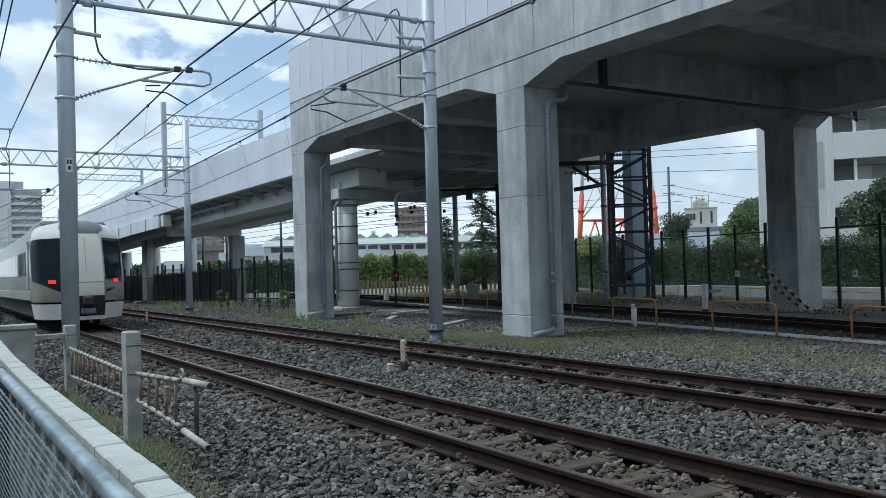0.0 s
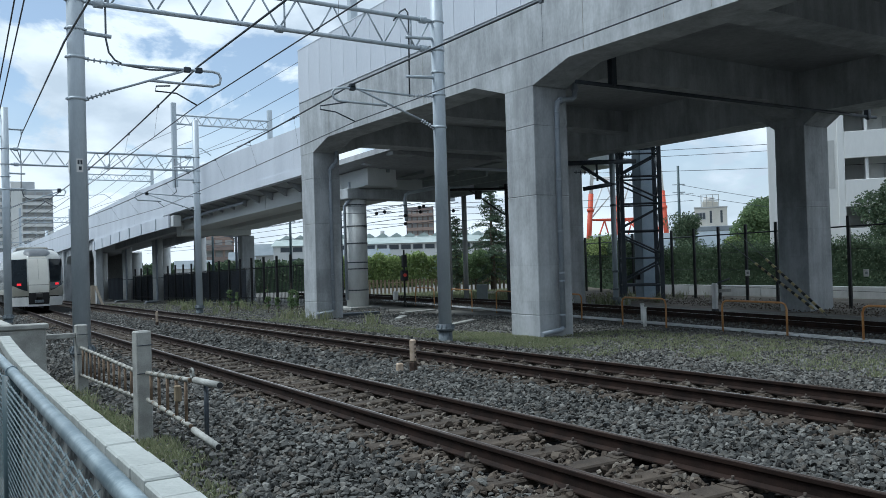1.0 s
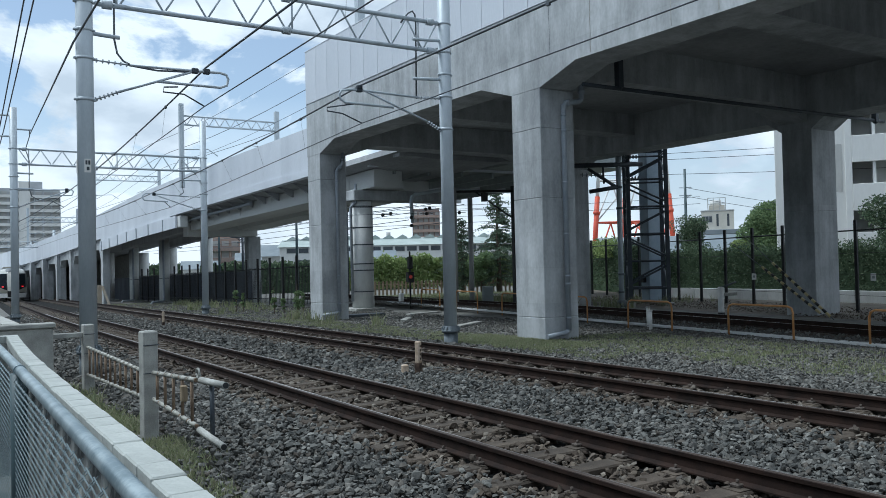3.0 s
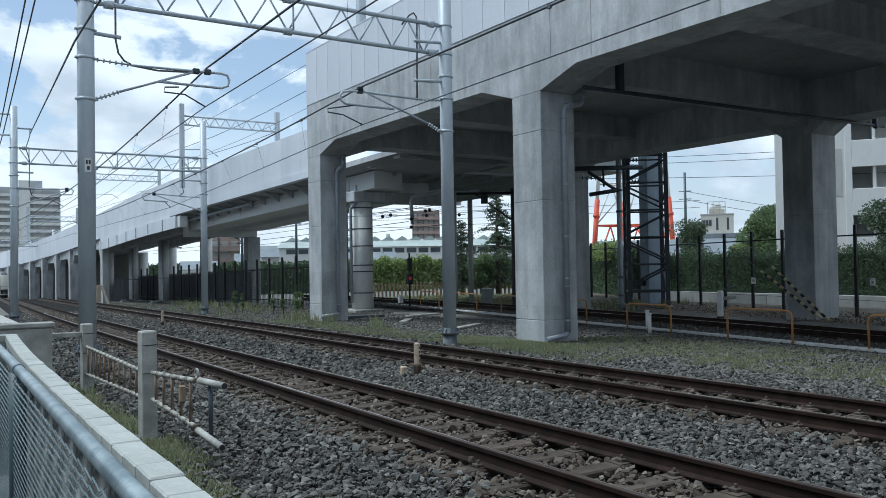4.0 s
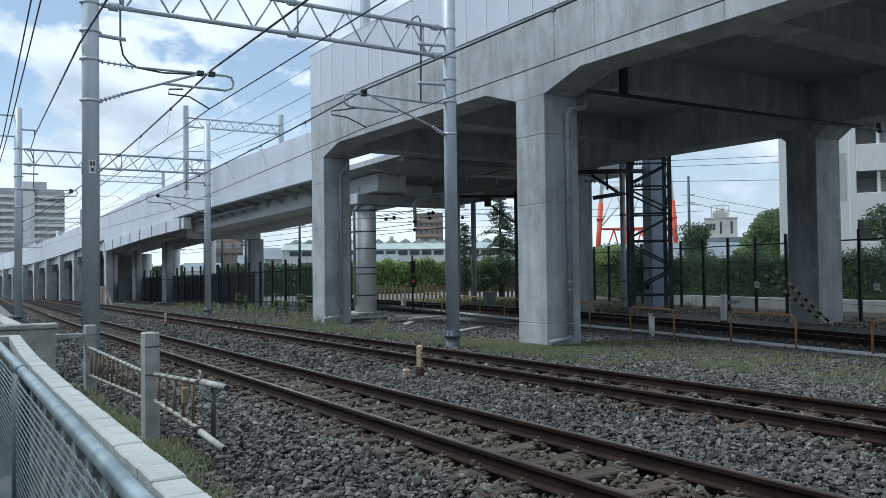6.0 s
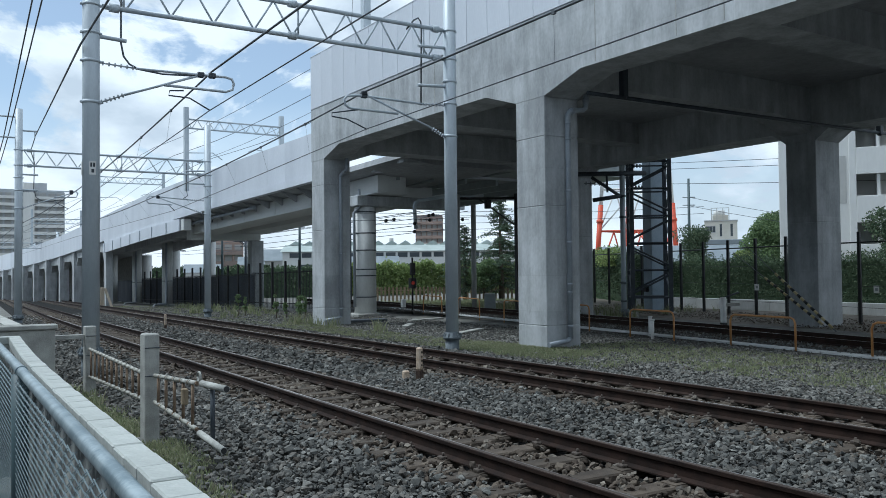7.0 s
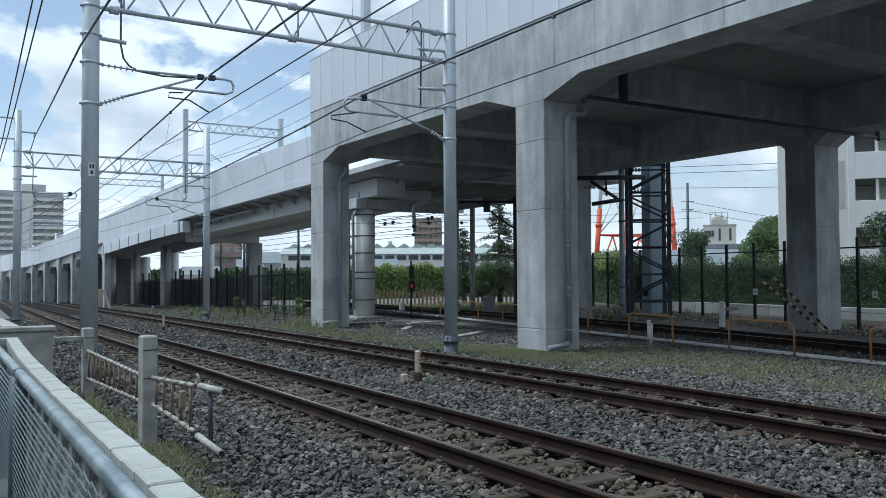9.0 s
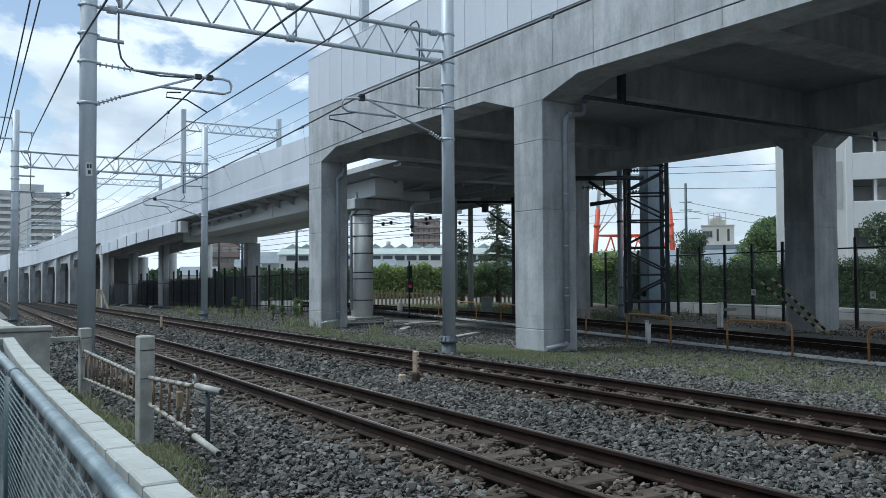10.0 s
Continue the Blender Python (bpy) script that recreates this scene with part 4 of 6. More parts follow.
# invented wall outside the view, cuts low sky light reaching under the deck
solid("skylight_blocker_wall", boxes((-20.5, -20.0, -90, 120, -0.2, 15.0)), ROOF, "plain dark grey wall added out of view to block low skylight", "wall", kind="structure")
wall = thing("block_wall", "low pale concrete block wall with a smooth coping", "wall", kind="structure")
coping_me = mesh_of("coping_block", boxes((-0.052, 0.052, 0.0015, 0.1935, -0.075, 0.0), bevel=0.006), COPING)
block_me = mesh_of("wall_block", boxes((-0.045, 0.045, 0.004, 0.386, -0.186, 0.0), bevel=0.006), WALL_BLOCK)
y = -3.0
while y < 8.75:
    for q in (0.0, 0.195):
        piece("coping_block", coping_me, wall, (wall_x(y + q), y + q, 1.35 + float(rng.normal(0, 0.002))), wall_turn(y + q) + float(rng.normal(0, 0.004)))
    for k in range(6):
        if y > 0.5:
            yy = y + (0.195 if k % 2 else 0)
            piece("wall_block", block_me, wall, (wall_x(yy), yy, 1.272 - 0.19 * k), wall_turn(yy))
    y += 0.39
for i in range(12):
    piece("coping_block", coping_me, wall, (wall_x(9.05) + 0.05 - 0.195 * i, 9.06, 1.35), math.pi / 2)
part("wall_core", boxes((-2.0, 0.86, 9.01, 9.11, 0.0, 1.272)), CONCRETE_OLD, wall)
bm = bmesh.new()
sweep(bm, [(-0.036, 0.0), (0.036, 0.0), (0.036, 1.272), (-0.036, 1.272)], [((wall_x(y), y, 0), (1, 0, 0)) for y in (-3, 2.2, 4.5, 5.9, 6.8, 8.2, 9.0)])
part("wall_core", bm, CONCRETE_OLD, wall)

# second wall past the gap
wall2 = thing("block_wall", "low grey concrete block wall closing the path's end", "wall", kind="structure")
part("wall_body", boxes((-1.0, 1.57, 12.0, 12.16, 0.0, 1.22), bevel=0.01), CONCRETE_OLD, wall2)
part("coping", boxes((-1.0, 1.60, 11.97, 12.19, 1.224, 1.29), bevel=0.012), CONCRETE_OLD, wall2)
bm = bmesh.new()
sweep(bm, [(-0.08, 0.0), (0.08, 0.0), (0.08, 1.22), (-0.08, 1.22)], [((1.09, 12.2, 0), (1, 0, 0)), ((1.2, 30, -0.1), (1, 0, 0))])
part("wall_body", bm, CONCRETE_OLD, wall2)
bm = bmesh.new()
sweep(bm, [(-0.1, 1.224), (0.1, 1.224), (0.1, 1.292), (-0.1, 1.292)], [((1.09, 12.2, 0), (1, 0, 0)), ((1.2, 30, -0.1), (1, 0, 0))])
part("coping", bm, CONCRETE_OLD, wall2)

fence = thing("chain_link_fence", "grey galvanized chain-link fence with a thick top pipe", "fence")
part("top_pipe", tubes([(pipe_x(-3), -3, FZ), (pipe_x(8.8), 8.8, FZ)], r=0.031, n=24), GALV_PIPE, fence)
for y in (-1.5, 2.05, 5.75, 8.75):
    p = part("fence_post", tubes([(pipe_x(y) - 0.005, y, 0.1), (pipe_x(y) - 0.005, y, FZ - 0.02)], r=0.05, n=16), TEAL_POST, fence)
    part("pipe_collar", tubes([(pipe_x(y), y - 0.03, FZ), (pipe_x(y), y + 0.03, FZ)], r=0.036, n=20), GALV_PIPE, p)


def chain_link():
    """Woven wires, each a zigzag down the fence, hooked into its neighbours."""
    pitch, rows, wide = 0.038, 30, 0.076
    top = FZ - 0.04
    seg_a, seg_b = [], []
    y = 0.6
    k = 0
    while y < 8.7:
        for r in range(rows):
            z0, z1 = top - r * pitch, top - (r + 1) * pitch
            s = 1 if (r + k) % 2 else -1
            a = (pipe_x(y) - 0.03 + 0.006 * s, y - s * wide / 2, z0)
            b = (pipe_x(y) - 0.03 - 0.006 * s, y + s * wide / 2, z1)
            seg_a.append(a)
            seg_b.append(b)
        y += wide
        k += 1
    a, b = np.array(seg_a), np.array(seg_b)
    d = b - a
    d /= np.linalg.norm(d, axis=1)[:, None]
    u = np.cross(d, (1.0, 0, 0))
    u /= np.linalg.norm(u, axis=1)[:, None]
    w = np.cross(d, u)
    r = 0.0027
    ring = [u * math.cos(q) * r + w * math.sin(q) * r for q in (0, math.pi / 2, math.pi, 3 * math.pi / 2)]
    v = np.stack([a + k for k in ring] + [b + k for k in ring], 1)
    return raw_mesh("wire_mesh", v, 4, [(0, 1, 5, 4), (1, 2, 6, 5), (2, 3, 7, 6), (3, 0, 4, 7)], MESH)


ob = new("wire_mesh", chain_link())
ob.parent = fence
tagged(ob, "woven galvanized diamond wire mesh", kind="stuff")

# ---- old concrete posts and the tube barrier beside the line ----
for x, y, top in ((2.28, 9.84, 1.26), (2.44, 14.7, 1.09)):
    p = thing("concrete_post", "square weathered concrete post with a chamfered top", "post", (x, y, 0.0), "boundary posts", turn=0.12)
    bm = boxes((-0.085, 0.085, -0.085, 0.085, -0.2, top), bevel=0.015)
    part("post", bm, CONCRETE_OLD, p)
    for z in (top - 0.16, top - 0.48):
        part("tie_wire", tubes(*[[(a, -0.09, z), (b, -0.09, z)] for a, b in ((-0.09, 0.09),)], r=0.006, n=6), DARK_STEEL, p)


def barrier(top, low, bars, ends):
    b = thing("pipe_barrier", "low barrier of two worn white tubes with rusty bars", "barrier", group="pipe barriers")
    for pts in (top, low):
        part("rail_tube", tubes(pts, r=0.020, n=10), RUST, b)
        bm = bmesh.new()
        a, c = Vector(pts[0]), Vector(pts[-1])
        n = int((c - a).length / 0.27)
        for i in range(n):
            tube(bm, [a.lerp(c, (i + 0.12) / n), a.lerp(c, (i + 0.88) / n)], 0.0235, 10)
            tube(bm, [a.lerp(c, (i + 0.08) / n), a.lerp(c, (i + 0.2) / n)], 0.028, 10)
        tagged(part("sleeve", bm, SLEEVE, b, "cracked white plastic sleeves"), kind="stuff")
    for i in range(bars):
        k = (i + 0.5) / bars
        p, q = Vector(top[0]).lerp(Vector(top[-1]), k), Vector(low[0]).lerp(Vector(low[-1]), k)
        part("bar", tubes([p, q], r=0.016, n=6), RUST, b)
    for a, c in ends:
        e = part("end_tube", tubes([a, c], r=0.031, n=16), CONCRETE_OLD, b, "pale hollow tube end")
        d = (Vector(c) - Vector(a)).normalized()
        # black disc on the capped end paints the shade inside the tube
        part("hollow", tubes([Vector(c) - d * 0.01, Vector(c) + d * 0.003], r=0.026, n=16), BLACK, e)
    return b


barrier([(2.42, 14.6, 0.72), (2.3, 9.98, 0.76)], [(2.42, 14.6, 0.27), (2.3, 9.98, 0.46)], 12, [])
near_barrier = barrier([(2.3, 9.7, 0.79), (2.3, 8.0, 0.885)], [(2.3, 9.7, 0.49), (2.3, 8.0, 0.44)], 5, [((2.3, 7.86, 0.90), (2.3, 7.12, 0.93)), ((2.3, 7.93, 0.42), (2.3, 7.2, 0.38))])
part("stake", tubes([(2.33, 7.62, 0.36), (2.33, 7.62, 0.9)], r=0.022, n=10), DARK_STEEL, near_barrier, "slim dark steel stake")
part("ring", tubes([(2.3, 7.95 + 0.045 * math.cos(q * 0.5236), 0.955 + 0.045 * math.sin(q * 0.5236)) for q in range(13)], r=0.012, n=6), CONCRETE_OLD, near_barrier, "small pale ring on the upper tube")
solid("wood_block", boxes((-0.03, 0.03, -0.04, 0.04, -0.10, 0.06), bevel=0.01), WOOD, "short pale wooden block tied to the barrier", "wood block", (2.27, 8.35, 0.74))
solid("concrete_beam", boxes((1.3, 2.36, 14.66, 14.74, 0.88, 0.96), bevel=0.01), CONCRETE_OLD, "thin pale concrete rail fixed to the boundary post", "concrete strip")


# ---- small marker posts by the lines ----
def marker(x, y, z, h, w=0.047):
    p = thing("marker_post", "short pale painted marker post with a dark foot", "post", (x, y, z), "marker posts", turn=0.5)
    part("shaft", boxes((-w, w, -w, w, 0.124, h), bevel=0.02), MARKER, p)
    part("foot", boxes((-w - 0.004, w + 0.004, -w - 0.004, w + 0.004, -0.1, 0.128), bevel=0.01), RUST_DARK, p)
    if w > 0.045:
        part("worn_marks", boxes(*[(-0.025, 0.022 - 0.006 * (k % 2), -w - 0.002, -w + 0.002, h - 0.10 - 0.07 * k, h - 0.065 - 0.07 * k) for k in range(4)]), RUST_DARK, p, "faded dark lettering")


marker(7.17, 11.97, 0.16, 0.50)
marker(7.45, 29.9, 0.0, 0.5, 0.04)
solid("stone_block", boxes((-0.055, 0.055, -0.05, 0.05, -0.05, 0.11), bevel=0.02), MARKER, "small pale concrete block lying on the ballast", "block", (6.98, 12.1, 0.16))


# ---- yard under the viaduct: siding, trough, guards ----
SIDING = [(15.6, -6), (17.2, 2), (18.9, 10), (20.3, 17), (21.2, 24), (21.6, 32), (22.0, 40), (22.2, 52)]


def siding_x(y):
    return float(np.interp(y, [p[1] for p in SIDING], [p[0] for p in SIDING]))


siding = thing("railway_track", "dark siding track under the viaduct", "railway track")
for g in (-0.566, 0.566):
    rail_on(siding, [((siding_x(y) + g, y, 0.06), (1, 0, 0)) for y in range(-4, 53, 2)])
y = 2.0
while y < 50:
    dx = siding_x(y + 0.5) - siding_x(y - 0.5)
    piece("sleeper", SLEEPER_ME, siding, (siding_x(y), y, 0.05), -dx)
    y += 0.65
bm = bmesh.new()
n = 14000
yy = rng.uniform(2, 46, n)
xx = np.array([siding_x(q) for q in yy]) + rng.uniform(-1.9, 1.7, n)
c = np.stack([xx, yy, 0.03 + rng.normal(0, 0.012, n)], 1)
base = np.array([(1, 0, 0), (-1, 0, 0), (0, 1, 0), (0, -1, 0), (0, 0, 1), (0, 0, -1)], float)
v = base[None] * rng.uniform(0.02, 0.06, (n, 6, 1)) + rng.normal(0, 0.008, (n, 6, 3)) + c[:, None]
tagged(new("siding_stones", raw_mesh("siding_stones", v, 3, [(0, 2, 4), (2, 1, 4), (1, 3, 4), (3, 0, 4), (2, 0, 5), (1, 2, 5), (3, 1, 5), (0, 3, 5)], STONES)), "grey crushed stones round the siding", "ballast", kind="stuff")


def trough_x(y):
    return 16.83 + 0.141 * (y - 9.66)


trough = thing("cable_trough", "pale concrete cable trough with flat lids", "cable trough")
lid_me = mesh_of("lid", boxes((-0.15, 0.15, 0.006, 0.994, 0.0, 0.05), bevel=0.006), TROUGH)
for i in range(34):
    y = 4.0 + i
    piece("lid", lid_me, trough, (trough_x(y) + 0.15, y, 0.015), -0.141)


def guard(a, b, h=0.78):
    """An arch of bent tube."""
    a, b = Vector((*a, 0)), Vector((*b, 0))
    d = (b - a).normalized()
    up = Vector((0, 0, 1))
    pts = [a - up * 0.1, a + up * (h - 0.14), a + up * (h - 0.04) + d * 0.04, a + up * h + d * 0.14, b + up * h - d * 0.14, b + up * (h - 0.04) - d * 0.04, b + up * (h - 0.14), b - up * 0.1]
    bm = bmesh.new()
    tube(bm, pts, 0.025, 12)
    solid("guard_rail", bm, ORANGE, "orange painted tubular guard arch", "guard rail", group="orange guards")


for a, b in (((18.5, 21.7), (18.27, 19.86)), ((17.44, 17.24), (17.21, 15.40)), ((17.24, 13.59), (17.07, 11.66)), ((16.89, 9.75), (16.7, 7.85)),
             ((20.3, 33.5), (20.0, 31.4)), ((19.7, 29.6), (19.4, 27.6)), ((19.15, 25.6), (18.9, 23.9))):
    guard(a, b)


def insulator_post(x, y, h, label):
    p = thing("short_post", label, "post", (x, y, 0.0), "yard posts")
    part("shaft", tubes([(0, 0, -0.05), (0, 0, h)], r=0.05, n=12), WHITE, p)
    part("cap", tubes([(0, 0, h - 0.004), (0, 0, h + 0.03), ], r=0.065, n=12), WHITE, p)


insulator_post(17.35, 16.3, 0.5, "short white round post beside the cable trough")
insulator_post(17.9, 16.9, 0.55, "short white round post beside the cable trough")
p = thing("signal_post", "white square post with a short arm and black foot", "post", (21.69, 17.36, 0.0))
part("shaft", boxes((-0.075, 0.075, -0.075, 0.075, 0.2, 1.02), bevel=0.02), WHITE, p)
part("foot", boxes((-0.09, 0.09, -0.09, 0.09, -0.1, 0.2), bevel=0.02), BLACK, p)
part("arm", boxes((0.1, 0.75, -0.05, 0.05, 0.72, 0.82), bevel=0.01), CONCRETE_OLD, p)
part("lever", tubes([(0.05, 0, 1.0), (0.75, 0.0, 1.15)], r=0.03), DARK_STEEL, p)

# striped guy-wire covers
for k, (a, b) in enumerate((((22.63, 16.5, 1.62), (21.93, 14.0, 0.22)), ((22.75, 16.2, 1.75), (22.1, 13.8, 0.1)))):
    g = thing("guy_wire", "guy wire in a black and yellow striped sleeve", "guy wire", group="guy wires")
    a, b = Vector(a), Vector(b)
    for i in range(17):
        part("stripe", tubes([a.lerp(b, i / 18), a.lerp(b, (i + 1) / 18)], r=0.042, n=10), BLACK if i % 2 else YELLOW, g)
    part("wire", tubes([a + (a - b) * 0.6, b.lerp(a, 0.1), b], r=0.012, n=6), WIRE, g)

# steel lattice tower and its box column
tower = thing("lattice_tower", "dark steel lattice tower standing behind the viaduct", "lattice tower", (26.85, 25.35, 0.0), turn=-0.70)
T, BAY = 0.79, 1.16
for sx in (-T, T):
    for sy in (-T, T):
        leg = part("leg", boxes((sx - 0.085, sx + 0.085, sy - 0.085, sy + 0.085, -0.1, 7.6), bevel=0.01), DARK_STEEL, tower)
        part("foot_plate", boxes((sx - 0.2, sx + 0.2, sy - 0.2, sy + 0.2, -0.1, 0.12), bevel=0.02), CONCRETE_OLD, leg)
for i in range(6):
    z = 0.72 + BAY * i
    for k, (p0, p1) in enumerate((((-T, -T), (T, -T)), ((T, -T), (T, T)), ((T, T), (-T, T)), ((-T, T), (-T, -T)))):
        part("girt", tubes([(*p0, z), (*p1, z)], r=0.042, n=5), DARK_STEEL, tower)
        q0, q1 = (p0, p1) if (i + k // 2) % 2 == 0 else (p1, p0)
        part("brace", tubes([(*q0, z + 0.18), (*q1, z + BAY - 0.18)], r=0.045, n=5), DARK_STEEL, tower)
STEEL_BLUE = mat("blue grey steel", (0.24, 0.31, 0.38), (0.32, 0.39, 0.46), scale=1.5, rough=0.5, fine=20)
col = thing("steel_column", "blue-grey steel box column behind the lattice tower", "column", (28.4, 26.5, 0.0), turn=-0.30)
part("shaft", boxes((-0.37, 0.37, -0.37, 0.37, 0.05, 8.6), bevel=0.03), STEEL_BLUE, col)
part("base_plate", boxes((-0.5, 0.5, -0.5, 0.5, -0.1, 0.05), bevel=0.01), STEEL_BLUE, col)
part("control_box", boxes((-0.52, -0.37, -0.12, 0.12, 0.9, 1.2), bevel=0.01), BLACK, col)
sp = thing("steel_post", "slim grey steel post beside the lattice tower", "post", (25.3, 25.35, 0.0))
part("pole", tubes([(0, 0, -0.1), (0, 0, 6.35)], r=0.115, n=14), GALV, sp)
for z in (0.55, 1.3, 4.1, 5.0):
    part("clamp", tubes([(0, 0, z), (0, 0, z + 0.09)], r=0.14, n=12), FLANGE, sp)
part("flange", tubes([(0, 0, -0.05), (0, 0, 0.25)], r=0.2, n=14), FLANGE, sp)
arm = thing("cross_arm", "dark slanted steel bracket carrying cables to the tower", "bracket")
part("beam", tubes([(23.3, 26.55, 5.98), (26.1, 24.75, 6.0)], r=0.10, n=6), DARK_STEEL, arm)
part("beam", tubes([(24.2, 25.98, 4.87), (25.3, 25.3, 5.06)], r=0.09, n=6), DARK_STEEL, arm)
part("brace", tubes([(24.15, 26.0, 5.85), (25.3, 25.3, 4.95)], r=0.07, n=6), DARK_STEEL, arm)
part("brace", tubes([(24.69, 25.65, 6.0), (24.72, 25.64, 5.2)], r=0.05, n=6), DARK_STEEL, arm)
for a, b in (((23.9, 26.2, 5.6), (24.7, 25.7, 5.55)), ((25.4, 25.2, 6.3), (26.0, 24.9, 6.32)), ((25.5, 25.2, 5.4), (26.1, 24.9, 5.42))):
    bm = bmesh.new()
    insulator(bm, a, b, 0.09, 5)
    part("insulator", bm, FLANGE, arm)


# ---- fences, hedge, wall at the yard's far edge ----
def fence_x(y):
    return 26.29 + 0.32 * (y - 15.58)


yard_fence = thing("yard_fence", "tall black steel post fence with thin wires", "fence")
y = 6.8
while y < 42:
    part("fence_post", boxes((fence_x(y) - 0.05, fence_x(y) + 0.05, y - 0.05, y + 0.05, -0.1, 3.1), bevel=0.01), BLACK, yard_fence)
    y += 1.75
for z in (0.6, 1.3, 2.0, 2.75):
    part("fence_rail", tubes([(fence_x(5), 5, z), (fence_x(42), 42, z)], r=0.007 if z < 2.5 else 0.026, n=6), BLACK, yard_fence)


def leaves_in(n, x0, y0, x1, y1, thick, z0, z1, rag=0.12):
    k = rng.random(n)
    dx, dy = x1 - x0, y1 - y0
    ln = math.hypot(dx, dy)
    t = rng.uniform(-0.5, 0.5, n) * thick
    edge = 0.16 * np.sin(k * ln * 2.1) + 0.1 * np.sin(k * ln * 5.3 + 1) + rng.normal(0, rag, n)
    z = z0 + (z1 - z0 + edge) * rng.random(n) ** 0.8
    return np.stack([x0 + dx * k - dy / ln * t, y0 + dy * k + dx / ln * t, z], 1)


def hedge(name, label, line, thick, z0, z1, n, size, material, core=True):
    h = thing(name, label, "hedge")
    (x0, y0), (x1, y1) = line
    me = leaf_mesh("foliage", leaves_in(n, x0, y0, x1, y1, thick, z0, z1), size, material)
    ob = new("foliage", me)
    ob.parent = h
    tagged(ob, kind="stuff")
    if core:
        d = Vector((x1 - x0, y1 - y0, 0)).normalized()
        s = Vector((-d.y, d.x, 0))
        bm = bmesh.new()
        sweep(bm, [(-thick * 0.36, z0 - 0.9), (thick * 0.36, z0 - 0.9), (thick * 0.36, z1 - 0.2), (-thick * 0.36, z1 - 0.2)], [((x0, y0, 0), s), ((x1, y1, 0), s)])
        part("brush", bm, LEAF_DARK, h)
    return h


hedge("hedge", "dense dark green clipped hedge behind the fence", ((32.9, 31.5), (32.1, 9)), 1.4, 0.75, 2.36, 60000, 0.05, LEAF_DARK)
hedge("hedge", "low dark shrub strip along the wall top", ((31.75, 29.5), (31.3, 9)), 0.5, 0.5, 0.86, 9000, 0.05, LEAF_DARK)
hedge("hedge", "tall loose green hedge behind the lattice tower", ((33.2, 31.0), (40.0, 44.0)), 1.6, 0.1, 2.75, 16000, 0.085, LEAF_DARK)
hedge("bushes", "yellow-green shrubs growing over the hedge", ((34.6, 35.4), (39.2, 42.2)), 0.9, 2.1, 3.0, 2400, 0.10, LEAF_YELLOW, core=False)
low_wall = thing("low_wall", "low pale concrete kerb wall below the hedge", "wall", kind="structure")
kerb_me = mesh_of("wall_segment", boxes((-0.12, 0.12, 0.006, 1.994, -0.1, 0.53), bevel=0.015), COLUMN_PALE)
for k in range(11):
    piece("wall_segment", kerb_me, low_wall, (31.05 + 0.016 * 2 * k, 8.5 + 2 * k, 0.0), -0.016)
for x, y in ((28.0, 20.8), (27.22, 15.55)):
    p = thing("notice_plate", "small white notice plate tied to the black fence", "sign", (x - 0.07, y - 0.06, 1.05), turn=-0.9)
    part("plate", boxes((-0.085, 0.085, -0.006, 0.006, 0, 0.25), bevel=0.003), WHITE, p)
    part("print", boxes((-0.04, 0.04, -0.009, -0.0065, 0.08, 0.17)), BOX_GREY, p)
d = Vector((-5.0, -21, 0)).normalized()
s = Vector((-d.y, d.x, 0))
bm = bmesh.new()
sweep(bm, [(-4.6, -0.05), (4.0, -0.1), (4.0, 0.06), (-0.5, 0.06), (-1.4, 0.05), (-3.8, 0.02)], [((34.5, 41, 0), s), ((26.8, 9, 0), s)])
solid("earth_bank", bm, EARTH, "bare brown earth strip before the low wall", "earth bank", kind="structure")
n = 6000
gy = rng.uniform(9, 32, n)
gx = 22.3 + 0.24 * (gy - 9) + rng.uniform(0, 4.2, n)
strewn("litter", np.stack([gx, gy, np.full(n, 0.05) + rng.normal(0, 0.02, n)], 1), 0.02, "brown gravel and litter strewn on the bare earth", STONES_RUST)
hedge("vine_hedge", "bright green climbing vines over a wooden picket fence", ((30.0, 62.0), (42.5, 50.5)), 1.2, 0.1, 2.55, 15000, 0.14, LEAF_YELLOW, core=False)
pickets = thing("picket_fence", "weathered wooden picket fence under the vines", "fence")
pk = mesh_of("picket", boxes((-0.08, 0.08, -0.02, 0.02, 0.0, 1.25), bevel=0.01), WOOD)
for i in range(52):
    k = i / 51
    piece("picket", pk, pickets, (29.6 + 12.0 * k, 60.8 - 11.0 * k, -0.6), rng.normal(-0.5, 0.06))
part("fence_rail", tubes([(29.6, 60.82, 0.4), (41.6, 49.82, 0.4)], r=0.03, n=6), WOOD, pickets)

left_fence = thing("yard_fence", "black steel picket fence along the ramp", "fence")
bm = bmesh.new()
y = 42.0
k = 0
while y < 84:
    x = 19.6 - 0.035 * (y - 36)
    g = ground_z(x, y)
    if k % 10 == 0:
        part("fence_post", boxes((x - 0.06, x + 0.06, y - 0.06, y + 0.06, g - 0.1, g + 3.0)), BLACK, left_fence)
    else:
        box(bm, x - 0.011, x + 0.011, y - 0.011, y + 0.011, g + 0.1, g + 2.4)
    y += 0.2
    k += 1
tagged(part("picket_run", bm, BLACK, left_fence), kind="stuff")
for z in (0.4, 2.3):
    part("fence_rail", tubes([(19.39, 42, ground_z(19, 42) + z), (17.9, 84, ground_z(18, 84) + z)], r=0.03, n=6), BLACK, left_fence)
screen = thing("sheet_screen", "dark navy sheet screen behind the black fence", "screen")
